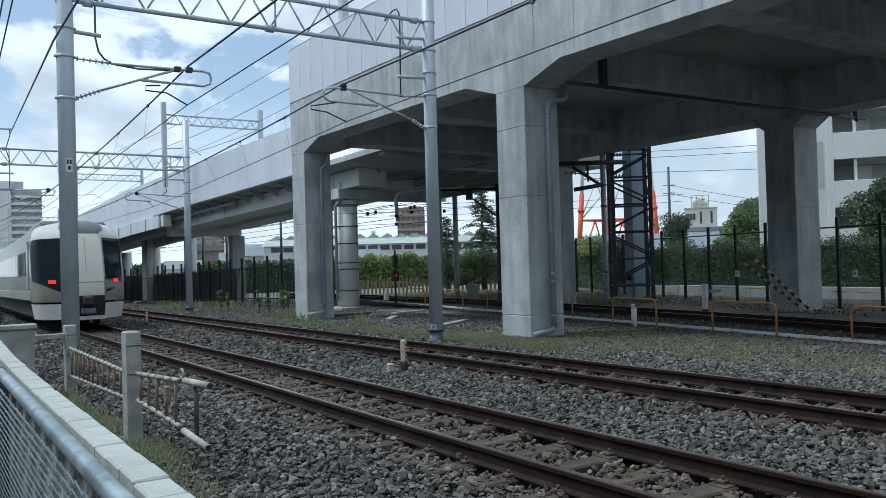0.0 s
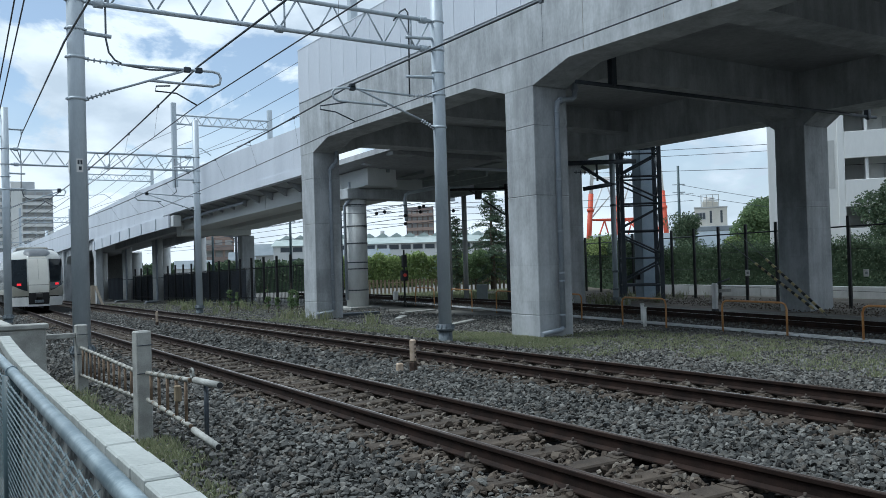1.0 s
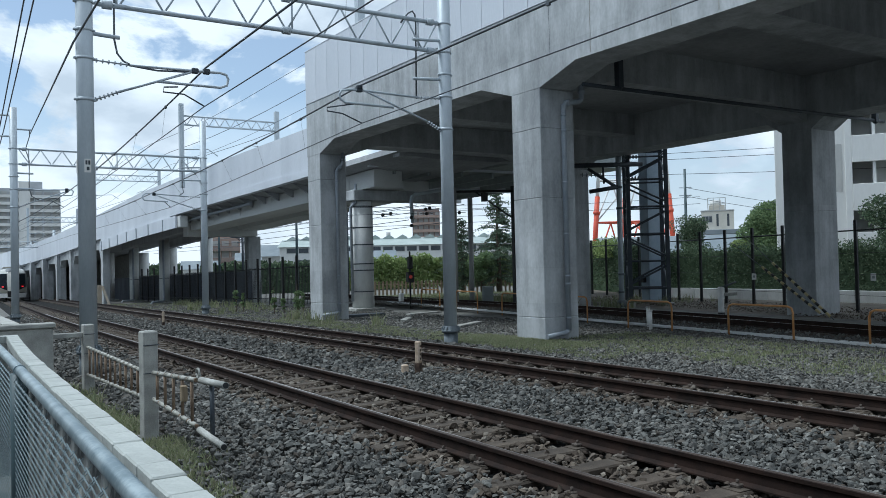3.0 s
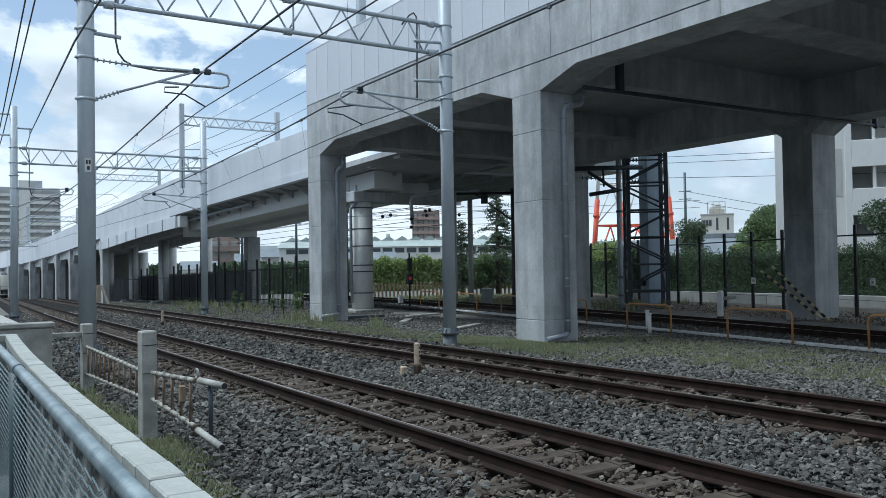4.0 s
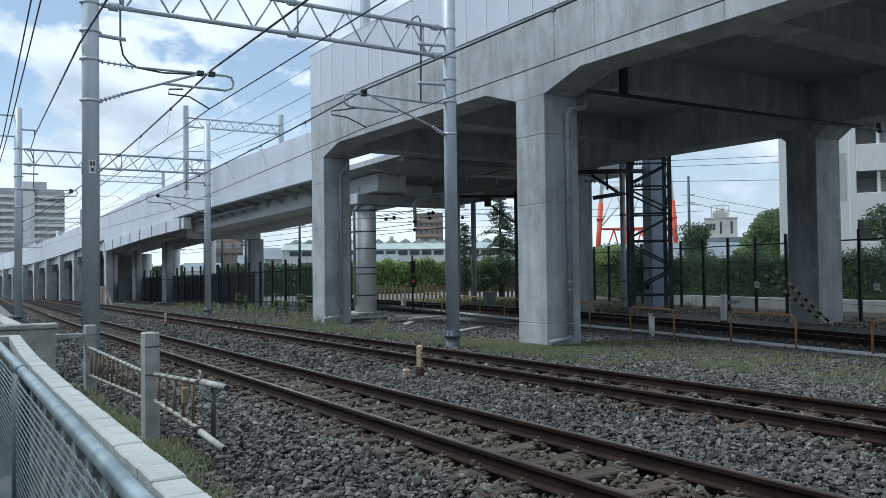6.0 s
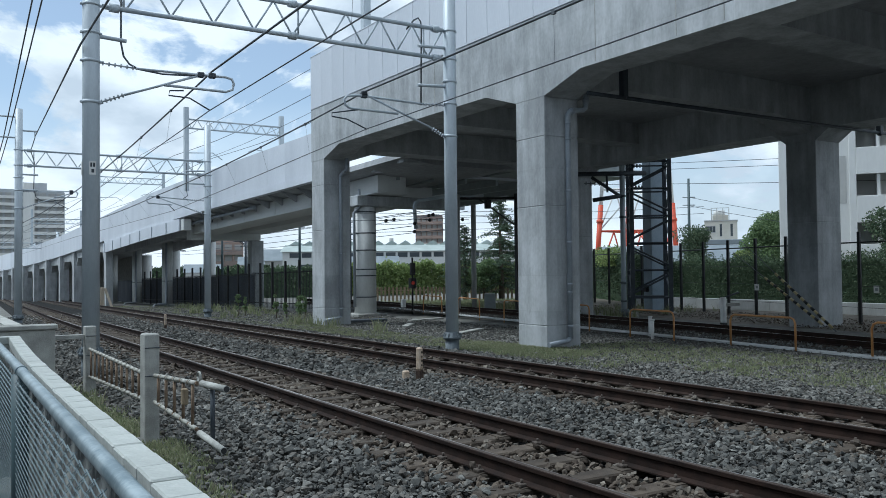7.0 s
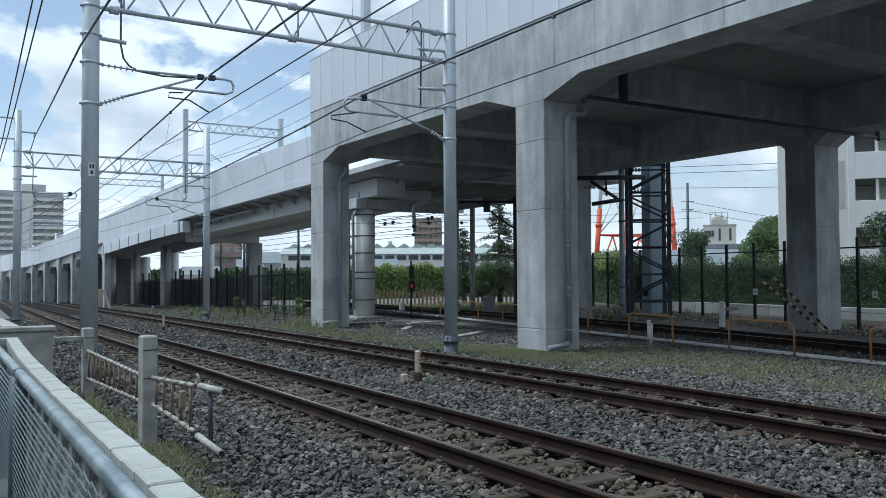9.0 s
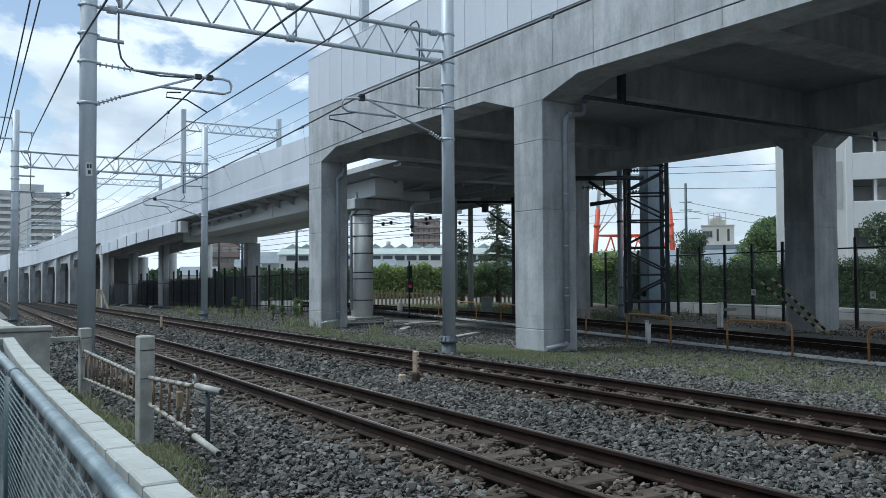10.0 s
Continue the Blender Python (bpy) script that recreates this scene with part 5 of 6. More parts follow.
sheet_me = mesh_of("sheet", boxes((-0.03, 0.03, 0.01, 1.79, 0.05, 2.25), (-0.045, -0.03, 0.01, 1.79, 0.7, 0.78), (-0.045, -0.03, 0.01, 1.79, 1.4, 1.48)), NAVY)
y = 54.4
while y < 98:
    x = 20.15 - 0.035 * (y - 36)
    piece("sheet", sheet_me, screen, (x, y, ground_z(x, y)), 0.035)
    y += 1.8
for k, (x, y) in enumerate(((26.0, 56.0), (25.0, 72.0), (29.5, 60.0), (29.0, 82.0), (24.0, 92.0))):
    s = thing("siding_mast", "slim dark steel mast with cross-arm and wires", "mast", (x, y, ground_z(x, y)), "siding masts")
    part("pole", tubes([(0, 0, -0.2), (0, 0, 7.4)], r=0.12, n=8), DARK_STEEL, s)
    part("cross_arm", tubes([(-2.4, 0, 6.4), (0, 0, 6.6)], r=0.06, n=6), DARK_STEEL, s)
    part("brace", tubes([(-1.8, 0, 6.42), (0, 0, 5.2)], r=0.04, n=6), DARK_STEEL, s)
    part("cross_arm", tubes([(-1.1, 0, 5.5), (1.1, 0, 5.5)], r=0.05, n=6), DARK_STEEL, s)
for x0, z0, z1 in ((23.2, 4.6, 4.3), (23.8, 5.5, 5.2), (24.6, 6.3, 6.0), (26.8, 4.6, 4.2), (27.2, 5.6, 5.2), (28.8, 6.2, 5.8)):
    wire(span((x0 + 1.5, 42, z0), (x0, 112, z1), 0.2), 0.02, "thin dark overhead wire of the siding", "siding wires")

# black gantry, wooden pole, signal and cabinet in the yard
g = thing("steel_gantry", "black steel gantry with a lattice arm", "gantry")
part("post", boxes((23.45, 23.63, 30.3, 30.48, -0.1, 5.5)), BLACK, g)
part("arm", tubes([(21.2, 31.7, 5.28), (23.5, 30.4, 5.28)], r=0.06), BLACK, g)
part("brace", tubes([(22.0, 31.25, 5.25), (23.5, 30.4, 4.0)], r=0.035), BLACK, g)
part("lamp_box", boxes((22.2, 22.45, 30.9, 31.1, 4.8, 5.2)), BLACK, g)
solid("pole", tubes([(24.0, 34.6, -0.2), (24.0, 34.6, 5.3)], r=0.13, n=12), BUILD_GREY, "grey concrete pole beside the siding", "pole")
sg = thing("railway_signal", "short black dwarf signal with a red light", "signal", (20.3, 34.5, -0.15))
part("mast", tubes([(0, 0, -0.1), (0, 0, 2.75)], r=0.045, n=10), BLACK, sg)
part("head", boxes((-0.16, 0.16, -0.14, 0.14, 1.25, 1.75), bevel=0.03), BLACK, sg)
part("lamp", tubes([(-0.05, -0.141, 1.52), (-0.06, -0.17, 1.52)], r=0.085, n=14), SIGNAL_RED, sg, "red lit lens")
part("upper_head", boxes((-0.1, 0.12, -0.1, 0.1, 1.9, 2.5), bevel=0.03), BLACK, sg)
part("equipment_box", boxes((-0.62, -0.42, -0.1, 0.1, 0.35, 0.75), bevel=0.02), WHITE, sg)
cb = thing("equipment_cabinet", "grey steel trackside cabinet", "cabinet", (23.9, 33.1, -0.15), turn=-0.6)
part("body", boxes((-0.27, 0.27, -0.2, 0.2, 0.1, 0.95), bevel=0.02), BOX_GREY, cb)
part("door", boxes((-0.24, 0.24, -0.215, -0.203, 0.15, 0.9), bevel=0.004), BOX_GREY, cb)
part("plinth", boxes((-0.32, 0.32, -0.26, 0.26, -0.1, 0.1)), CONCRETE_OLD, cb)
for x, y, t, l in ((15.0, 22.0, 0.6, 2.4), (15.4, 26.5, 0.9, 1.7), (18.0, 29.5, 0.3, 2.0)):
    solid("concrete_slab", boxes((-l / 2, l / 2, -0.12, 0.12, -0.02, 0.07), bevel=0.01), CONCRETE_OLD, "loose pale concrete strip lying on the gravel", "slab", (x, y, ground_z(x, y)), "loose slabs", turn=t)
solid("rubber_mat", boxes((-1.4, 1.4, -0.3, 0.3, -0.02, 0.12), bevel=0.02), DARK_STEEL, "dark steel grating at the column's foot", "grating", (15.0, 30.2, ground_z(15, 30.2)))
bd = thing("leaning_board", "pale wooden boards leaning on the ramp's wall", "board", (12.75, 71.0, ground_z(12, 71.0)))
part("board", boxes((-0.2, 0.14, -0.04, 0.02, 0.0, 1.6), bevel=0.01), BOARD, bd)
part("board", tubes([(0.6, -0.5, 0), (0.2, 0.1, 1.5)], r=0.12, n=4), BOARD, bd)


solid("bent_pipe", tubes([(19.62, 33.0, 3.9), (19.56, 33.0, 4.96), (19.62, 33.0, 5.12), (19.78, 33.0, 5.22), (21.05, 33.0, 5.44), (22.92, 33.0, 5.52)], r=0.085, n=10), GALV, "bent grey steel pipe hanging under the steel deck", "pipe")
solid("slim_post", tubes([(21.0, 31.6, -0.2), (21.0, 31.6, 5.45)], r=0.14, n=12), BUILD_GREY, "slim grey post carrying the steel deck", "post")
for x, z in ((17.99, 4.24), (18.41, 4.31), (19.5, 4.15), (20.29, 4.54), (20.51, 4.59), (20.33, 4.33), (19.5, 3.77), (22.19, 4.4)):
    bm = bmesh.new()
    bmesh.ops.create_uvsphere(bm, u_segments=10, v_segments=7, radius=0.085, matrix=Matrix.Translation((x, 32.9, z)))
    tube(bm, [(x - 0.35, 32.9, z + 0.005), (x + 0.35, 32.9, z + 0.02)], 0.012, 5)
    solid("wire_ball", bm, BLACK, "small black ball insulator on a wire", "insulator", group="wire balls")
for z0, z1, z2 in ((4.15, 4.32, 4.62), (3.6, 3.78, 4.0), (4.5, 4.62, 4.85)):
    wire([(14.6, 32.9, z0), (19.5, 32.9, z1), (24.0, 32.9, z2)], 0.011, "thin dark cable under the steel deck", "yard cables")
solid("wall_pipe", tubes([(17.32, 34.75, 0.3), (17.3, 34.75, 4.7), (17.5, 34.6, 4.95), (17.5, 34.6, 5.8)], r=0.07, n=10), PVC, "grey drain pipe strapped beside the round column", "pipe")


# ---- grass and weeds ----
def grass(name, patches, n, h, label, material=GRASS):
    xs, ys, zs = [], [], []
    w = np.array([p[4] for p in patches], float)
    pick = rng.choice(len(patches), n, p=w / w.sum())
    for i, (x0, x1, y0, y1, _) in enumerate(patches):
        m = int((pick == i).sum())
        cl = max(1, m // 22)
        cx, cy = rng.uniform(x0, x1, cl), rng.uniform(y0, y1, cl)
        j = rng.integers(0, cl, m)
        spread = rng.uniform(0.04, 0.16, cl)[j]
        xs.append(cx[j] + rng.normal(0, 1, m) * spread)
        ys.append(cy[j] + rng.normal(0, 1, m) * spread)
    x, y = np.concatenate(xs), np.concatenate(ys)
    m = len(x)
    z = np.array([ground_z(a, b) for a, b in zip(x, y)])
    a = rng.uniform(0, 2 * math.pi, m)
    hh = h * rng.uniform(0.4, 1.5, m)
    lean = rng.normal(0, 0.35, (m, 2)) * hh[:, None]
    wd = (0.004 + 0.005 * rng.random(m)) * (1 + h * 3)
    side = np.stack([np.cos(a) * wd, np.sin(a) * wd, np.zeros(m)], 1)
    p = np.stack([x, y, z], 1)
    mid = p + np.concatenate([lean * 0.35, (hh * 0.6)[:, None]], 1)
    tip = p + np.concatenate([lean, hh[:, None]], 1)
    v = np.stack([p - side, p + side, mid + side * 0.8, mid - side * 0.8, tip], 1)
    tagged(new(name, raw_mesh(name, v, 3, [(0, 1, 2), (0, 2, 3), (3, 2, 4)], material)), label, "grass", kind="stuff")


grass("grass", [(11.3, 13.1, 12, 31, 9), (10.9, 12.4, 30, 60, 5), (13.2, 16.2, 10, 16, 5), (12.4, 14.6, 6, 11, 2), (11.6, 13.3, 14, 18.5, 9), (12, 17, 34, 72, 7), (14.6, 16.6, 4, 10, 0.8)], 68000, 0.05, "patchy green and yellow grass along the viaduct")
grass("grass", [(1.2, 2.5, 4.0, 16, 5), (0.9, 2.3, 6, 14, 3)], 9000, 0.06, "green weeds between the wall and the barrier")
grass("grass", [(2.1, 2.5, 8.0, 9.6, 4), (2.05, 2.35, 10.2, 12.4, 2), (1.9, 2.4, 6.4, 7.8, 1)], 3800, 0.075, "dense green weeds at the foot of the barrier")
grass("grass", [(26, 33, 43, 52, 2), (33, 41, 38, 49, 3), (22.5, 27, 36, 43, 1)], 22000, 0.24, "long yellow-green grass before the picket fence")
grass("tall_weeds", [(12.4, 13.6, 24, 32, 0.7), (12.5, 16, 38, 50, 0.8), (21.5, 29, 34, 38, 5), (24, 30, 24, 30, 2), (1.1, 1.9, 9.5, 13.5, 0.4), (15.6, 17.4, 46, 60, 1.2)], 4600, 0.36, "tall weeds at the columns and along the fences")


# ---- trees ----
def tree(name, at, h, r, crown_z, n, size, material, label, lobes=9, cone=False, limbs=True):
    x, y = at
    t = thing(name, label, "tree", (x, y, ground_z(x, y)))
    bm = bmesh.new()
    tube(bm, [(0, 0, -0.2), (0.05, 0, h * 0.3), (0, 0.08, h * 0.6), (0, 0, h * 0.93)], h * 0.026, 8, h * 0.006)
    pts = []
    for i in range(lobes):
        if cone:
            k = (i + 0.5) / lobes
            z = crown_z + (h - crown_z) * k
            rt = r * (1 - k) ** 0.75 + 0.2
            for q in range(7):
                a = rng.uniform(0, 6.28)
                z = crown_z + (h - crown_z) * (i + rng.random()) / lobes
                rr = rt * rng.uniform(0.45, 1.25)
                end = np.array([math.cos(a) * rr, math.sin(a) * rr, z + rng.uniform(-0.15, 0.25) * rr])
                tube(bm, [(0, 0, z), tuple(end)], 0.03, 4, 0.008)
                m = max(8, int(n / lobes / 7 * (1.3 - k)))
                u = rng.random(m)[:, None] ** 0.7
                pts.append(np.array([0, 0, z]) * (1 - u) + end * u + rng.normal(0, 0.14, (m, 3)) * [1, 1, 0.3] - np.array([0, 0, 0.25]) * u * u * rr)
        else:
            a, k = rng.uniform(0, 6.28), rng.random()
            c = np.array([math.cos(a) * r * 0.55 * k ** 0.5, math.sin(a) * r * 0.55 * k ** 0.5, crown_z + (h - crown_z) * rng.uniform(0.2, 0.82)])
            if limbs:
                tube(bm, [(0, 0, crown_z * rng.uniform(0.7, 1.0)), tuple(c * [0.6, 0.6, 0.9]), tuple(c)], h * 0.011, 5, h * 0.003)
            m = n // lobes
            d = rng.normal(size=(m, 3))
            d /= np.linalg.norm(d, axis=1)[:, None]
            s = r * rng.uniform(0.38, 0.6)
            pts.append(c + d * s * rng.uniform(0.55, 1.08, (m, 1)) * [1, 1, 0.8])
    part("trunk", bm, BARK, t)
    ob = new("crown", leaf_mesh("crown", np.concatenate(pts), size, material))
    ob.parent = t
    return t


tree("conifer", (37.6, 50.6), 8.2, 2.2, 0.9, 15000, 0.075, NEEDLE, "green conifer with drooping open branches", 17, True)
tree("conifer", (35.4, 52.3), 5.9, 1.9, 0.8, 7000, 0.075, NEEDLE, "green conifer with drooping open branches", 14, True)
tree("tree", (36.0, 50.6), 3.6, 1.5, 0.8, 7000, 0.075, LEAF, "small leafy green tree behind the siding", 9)
tree("tree", (57.0, 40.9), 6.7, 2.1, 1.2, 34000, 0.095, LEAF, "large dense rounded green tree", 16)
tree("tree", (55.2, 41.8), 4.2, 1.1, 1.0, 9000, 0.085, LEAF_YELLOW, "light green bushy tree before the tall one", 9)
tree("tree", (42.5, 36.2), 5.0, 1.5, 1.4, 7000, 0.065, LEAF_DARK, "sparse dark green tree by the hedge", 18)
tree("tree", (38.7, 20.7), 5.6, 2.0, 1.9, 15000, 0.065, LEAF_DARK, "broad-leaved tree before the white building", 10)
tree("tree", (38.0, 38.5), 3.4, 1.2, 0.9, 6000, 0.075, LEAF_YELLOW, "yellow-green bush behind the fence", 7)
for x, y, h, r in ((14.0, 36.2, 1.35, 0.16), (14.3, 35.8, 1.0, 0.14), (13.9, 33.2, 1.5, 0.2), (13.6, 32.6, 1.1, 0.22), (14.3, 33.6, 1.2, 0.15), (13.7, 40.6, 1.3, 0.18), (14.2, 41.0, 1.1, 0.16)):
    tree("weed", (x, y), h, r, 0.1, 480, 0.034, LEAF, "tall thin weed standing in the gravel", 9, limbs=False)

# ---- red and white lattice tower far behind ----
pyl = thing("red_tower", "tall red and white tubular lattice tower", "tower")
feet = [Vector((61.3, 65.6, 0)), Vector((67.3, 59.4, 0)), Vector((66.9, 66.44, 0)), Vector((68.2, 63.2, 0))]
mid = sum(feet, Vector()) / 4
tops = [f.lerp(Vector((mid.x, mid.y, 0)), 0.55) + Vector((0, 0, 34)) for f in feet]
for f, t in zip(feet, tops):
    part("red_leg", tubes([f, f.lerp(t, 8.8 / 34)], r=0.27, n=12), RED, pyl)
    part("white_leg", tubes([f.lerp(t, 8.81 / 34), f.lerp(t, 17 / 34)], r=0.2, n=12), WHITE, pyl)
    part("flange", tubes([f.lerp(t, 6.9 / 34), f.lerp(t, 7.2 / 34)], r=0.36, n=12), RED, pyl)
for i, j in ((0, 1), (1, 3), (3, 2), (2, 0)):
    for z0, z1, m in ((0.5, 6.0, RED), (6.0, 10.5, WHITE), (10.5, 16, WHITE)):
        a0, a1 = feet[i].lerp(tops[i], z0 / 34), feet[i].lerp(tops[i], z1 / 34)
        b0, b1 = feet[j].lerp(tops[j], z0 / 34), feet[j].lerp(tops[j], z1 / 34)
        c = (a1 + b1) / 2
        part("brace", tubes([a0, c], r=0.09, n=6), m, pyl)
        part("brace", tubes([b0, c], r=0.09, n=6), m, pyl)
        part("girt", tubes([a1, b1], r=0.10, n=6), m, pyl)


# ---- buildings behind ----
def windows_on(parent, material_frame, spots, w, h, axis_x, axis_n):
    """Framed panes on a wall; spots are window centres, axis_x runs along the wall and axis_n out of it."""
    ax, an = Vector(axis_x), Vector(axis_n)
    for c in spots:
        c = Vector(c)
        def slab(hw, hh, d0, d1):
            bm = bmesh.new()
            vs = [bm.verts.new(c + ax * sx + Vector((0, 0, sz)) + an * d) for d in (d0, d1) for sx, sz in ((-hw, -hh), (hw, -hh), (hw, hh), (-hw, hh))]
            for q in ((0, 1, 2, 3), (4, 7, 6, 5), (0, 4, 5, 1), (1, 5, 6, 2), (2, 6, 7, 3), (3, 7, 4, 0)):
                bm.faces.new([vs[i] for i in q])
            bmesh.ops.recalc_face_normals(bm, faces=bm.faces)
            return bm
        f = part("window", slab(w / 2 + 0.06, h / 2 + 0.06, 0.002, 0.05), material_frame, parent)
        part("pane", slab(w / 2, h / 2, 0.05, 0.06), GLASS_FAR, f)


def apartment_right():
    b = thing("apartment_building", "white rendered apartment building with deep balconies", "building", (40.9, 28.8, 0), turn=math.atan2(-4.5, 2.9))
    # local x runs along the front, local y away from the camera
    part("wall", boxes((0, 3.9, 0, 9, -0.2, 22), bevel=0.03), BUILD_WHITE, b)
    part("wall", boxes((3.9, 22, 1.8, 9, -0.2, 22)), BUILD_WHITE, b)
    part("pilaster", boxes((3.55, 3.9, -0.2, 0.0, -0.2, 22), bevel=0.02), BUILD_WHITE, b)
    for k in range(7):
        z = 1.9 + 2.62 * k
        bl = part("balcony", boxes((3.9, 22, -0.1, 1.8, z, z + 0.16), bevel=0.01), BUILD_WHITE, b)
        part("balcony_wall", boxes((3.9, 22, -0.24, -0.1, z - 0.2, z + 1.25), bevel=0.015), BUILD_WHITE, bl)
        part("balcony_door", boxes((5.9, 8.6, 1.74, 1.796, z + 0.17, z + 2.2)), BUILD_GREY, bl)
        part("divider", boxes((4.9, 5.05, -0.1, 1.8, z + 0.16, z + 2.46)), BUILD_WHITE, bl)
    part("vent_panel", boxes((2.9, 3.4, -0.02, 0.0, 5.4, 8.0)), BUILD_GREY, b)


apartment_right()


def tank_building():
    b = thing("office_building", "cream low office block with a rooftop tank frame", "building", (93.4, 75.6, 0), turn=math.atan2(-3.5, 2.8))
    part("wall", boxes((-1.65, 2.65, 0, 6, -0.2, 8.4), bevel=0.04), BUILD_CREAM, b)
    part("parapet", boxes((-1.72, 2.72, -0.07, 6.07, 8.404, 8.55)), BUILD_GREY, b)
    part("stair_tower", boxes((-0.6, 1.5, 1, 4, 8.4, 9.3), bevel=0.03), BUILD_CREAM, b)
    for x in (-0.75, 0.0, 0.8, 1.6):
        for y in (0.8, 3.9):
            part("frame_post", boxes((x - 0.04, x + 0.04, y, y + 0.08, 8.4, 10.3)), BUILD_GREY, b)
    for z in (9.4, 10.25):
        part("frame_rail", boxes((-0.79, 1.64, 0.78, 0.86, z, z + 0.07)), BUILD_GREY, b)
    part("water_tank", tubes([(0.3, 2.0, 9.3), (0.3, 2.0, 10.0)], r=0.75, n=16), BUILD_WHITE, b)
    w = part("window_band", boxes((-1.5, -0.2, -0.05, 0.0, 6.8, 7.8)), BUILD_GREY, b)
    for k in range(3):
        part("pane", boxes((-1.44 + 0.42 * k, -1.08 + 0.42 * k, -0.06, -0.051, 6.9, 7.7)), GLASS_FAR, w)
    for x in (0.35, 1.75):
        part("slit_window", boxes((x, x + 0.3, -0.02, 0.0, 6.3, 8.0)), GLASS_FAR, b)
    wing = part("low_wing", boxes((-3.4, 3.6, -3.0, 0.0, -0.2, 5.1)), BUILD_CREAM, b)
    part("wing_roof", boxes((-3.7, 3.9, -3.3, 0.0, 5.104, 5.75), bevel=0.05), ROOF, wing)
    for k in range(4):
        part("wing_window", boxes((-2.9 + 1.65 * k, -1.9 + 1.65 * k, -3.03, -3.0, 3.2, 4.4)), GLASS_FAR, wing)


tank_building()


def low_house(at, turn, w, d, h, wall, label, roof=True, wins=4):
    b = thing("low_building", label, "building", (*at, ground_z(*at)), turn=turn)
    part("wall", boxes((-w / 2, w / 2, 0, d, -0.5, h)), wall, b)
    if roof:
        bm = bmesh.new()
        prism(bm, [(-0.4, h), (d + 0.4, h), (d / 2, h + d * 0.22)], "x", -w / 2 - 0.4, w / 2 + 0.4)
        part("roof", bm, ROOF, b)
    windows_on(b, BUILD_WHITE, [((i + 0.5) / wins * w - w / 2, 0, h * 0.55) for i in range(wins)], w / wins * 0.5, h * 0.3, (1, 0, 0), (0, -1, 0))
    return b


low_house((56.0, 50.0), -0.9, 13, 7, 2.9, BUILD_TAN, "low tan shed roofed in metal")
low_house((68.0, 50.0), -0.9, 16, 8, 3.3, BUILD_TAN, "low tan building behind the hedge", False)
low_house((46.0, 92.0), -0.5, 10, 8, 3.2, BUILD_WHITE, "low white house behind the trees")
low_house((47.0, 112.0), -0.4, 10, 8, 5.0, BUILD_GREY, "grey two-storey house beyond the ramp")
low_house((62.0, 128.0), -0.4, 9, 8, 6.0, BUILD_WHITE, "white two-storey house beyond the ramp")
low_house((52.7, 144.4), -0.35, 7.0, 7, 5.2, BUILD_CREAM, "cream two-storey house beyond the ramp", True, 3)
low_house((58.3, 140.8), -0.35, 6.5, 7, 3.6, BUILD_GREY, "low grey house beyond the ramp", True, 3)
low_house((44.0, 150.0), -0.3, 6.0, 7, 4.0, BUILD_WHITE, "small white house beyond the ramp", True, 3)


def factory():
    b = thing("factory", "white factory under a green roof with small ridge monitors", "building", (55.0, 96.0, -0.8), turn=math.atan2(-4.5, 7.8))
    part("wall", boxes((-16, 24, 0, 14, -0.5, 5.45)), BUILD_WHITE, b)
    bm = bmesh.new()
    prism(bm, [(-0.3, 5.45), (14.3, 5.45), (10, 6.55), (5, 6.55)], "x", -16.3, 24.3)
    part("roof", bm, ROOF_GREEN, b)
    for i in range(21):
        x = -16 + i * 1.9
        bm = bmesh.new()
        prism(bm, [(x, 6.3), (x + 1.84, 6.3), (x + 1.84, 6.62), (x + 1.2, 7.02)], "y", 4.2, 10)
        part("ridge_monitor", bm, ROOF_GREEN, b)
    windows_on(b, BUILD_GREY, [(x * 1.6, 0, 4.95) for x in range(-9, 14)], 1.25, 0.6, (1, 0, 0), (0, -1, 0))
    windows_on(b, BUILD_GREY, [(x * 3.2, 0, 3.3) for x in range(-4, 7)], 2.2, 0.8, (1, 0, 0), (0, -1, 0))
    part("vent", tubes([(-1.6, 6, 6.5), (-1.6, 6, 7.4)], r=0.3, n=10), BUILD_GREY, b)


factory()


def slab_block(name, label, at, turn, w, d, floors, fh, wall, cells, stair=None, front=None, room=True):
    """A block of flats: a balcony slab with a solid front at each floor, fins between the flats."""
    b = thing(name, label, "building", (*at, -2.0), turn=turn)
    h = floors * fh
    part("wall", boxes((-w / 2, w / 2, 1.2, d, 0, h + 1)), wall, b)
    for k in range(floors):
        z = k * fh
        bl = part("balcony", boxes((-w / 2, w / 2, 0.1, 1.2, z, z + 0.2)), wall, b)
        part("balcony_front", boxes((-w / 2, w / 2, 0.0, 0.1, z, z + 1.2)), front or BUILD_WHITE, bl)
    for i in range(cells + 1):
        x = -w / 2 + w * i / cells
        part("fin", boxes((x - 0.12, x + 0.12, 0.1, 1.2, 0, h)), wall, b)
    for i in range(cells):
        x = -w / 2 + w * (i + 0.5) / cells
        part("glazing", boxes((x - w / cells * 0.36, x + w / cells * 0.36, 1.15, 1.197, 0.2, h - 0.3)), BUILD_GREY, b)
    if stair:
        part("stair_tower", boxes((stair, stair + 4.0, -0.6, 4, 0, h + 3.4)), BUILD_WHITE, b)
    if room:
        part("roof_room", boxes((-w * 0.1, w * 0.25, 3, d - 2, h + 1, h + 4.0)), wall, b)


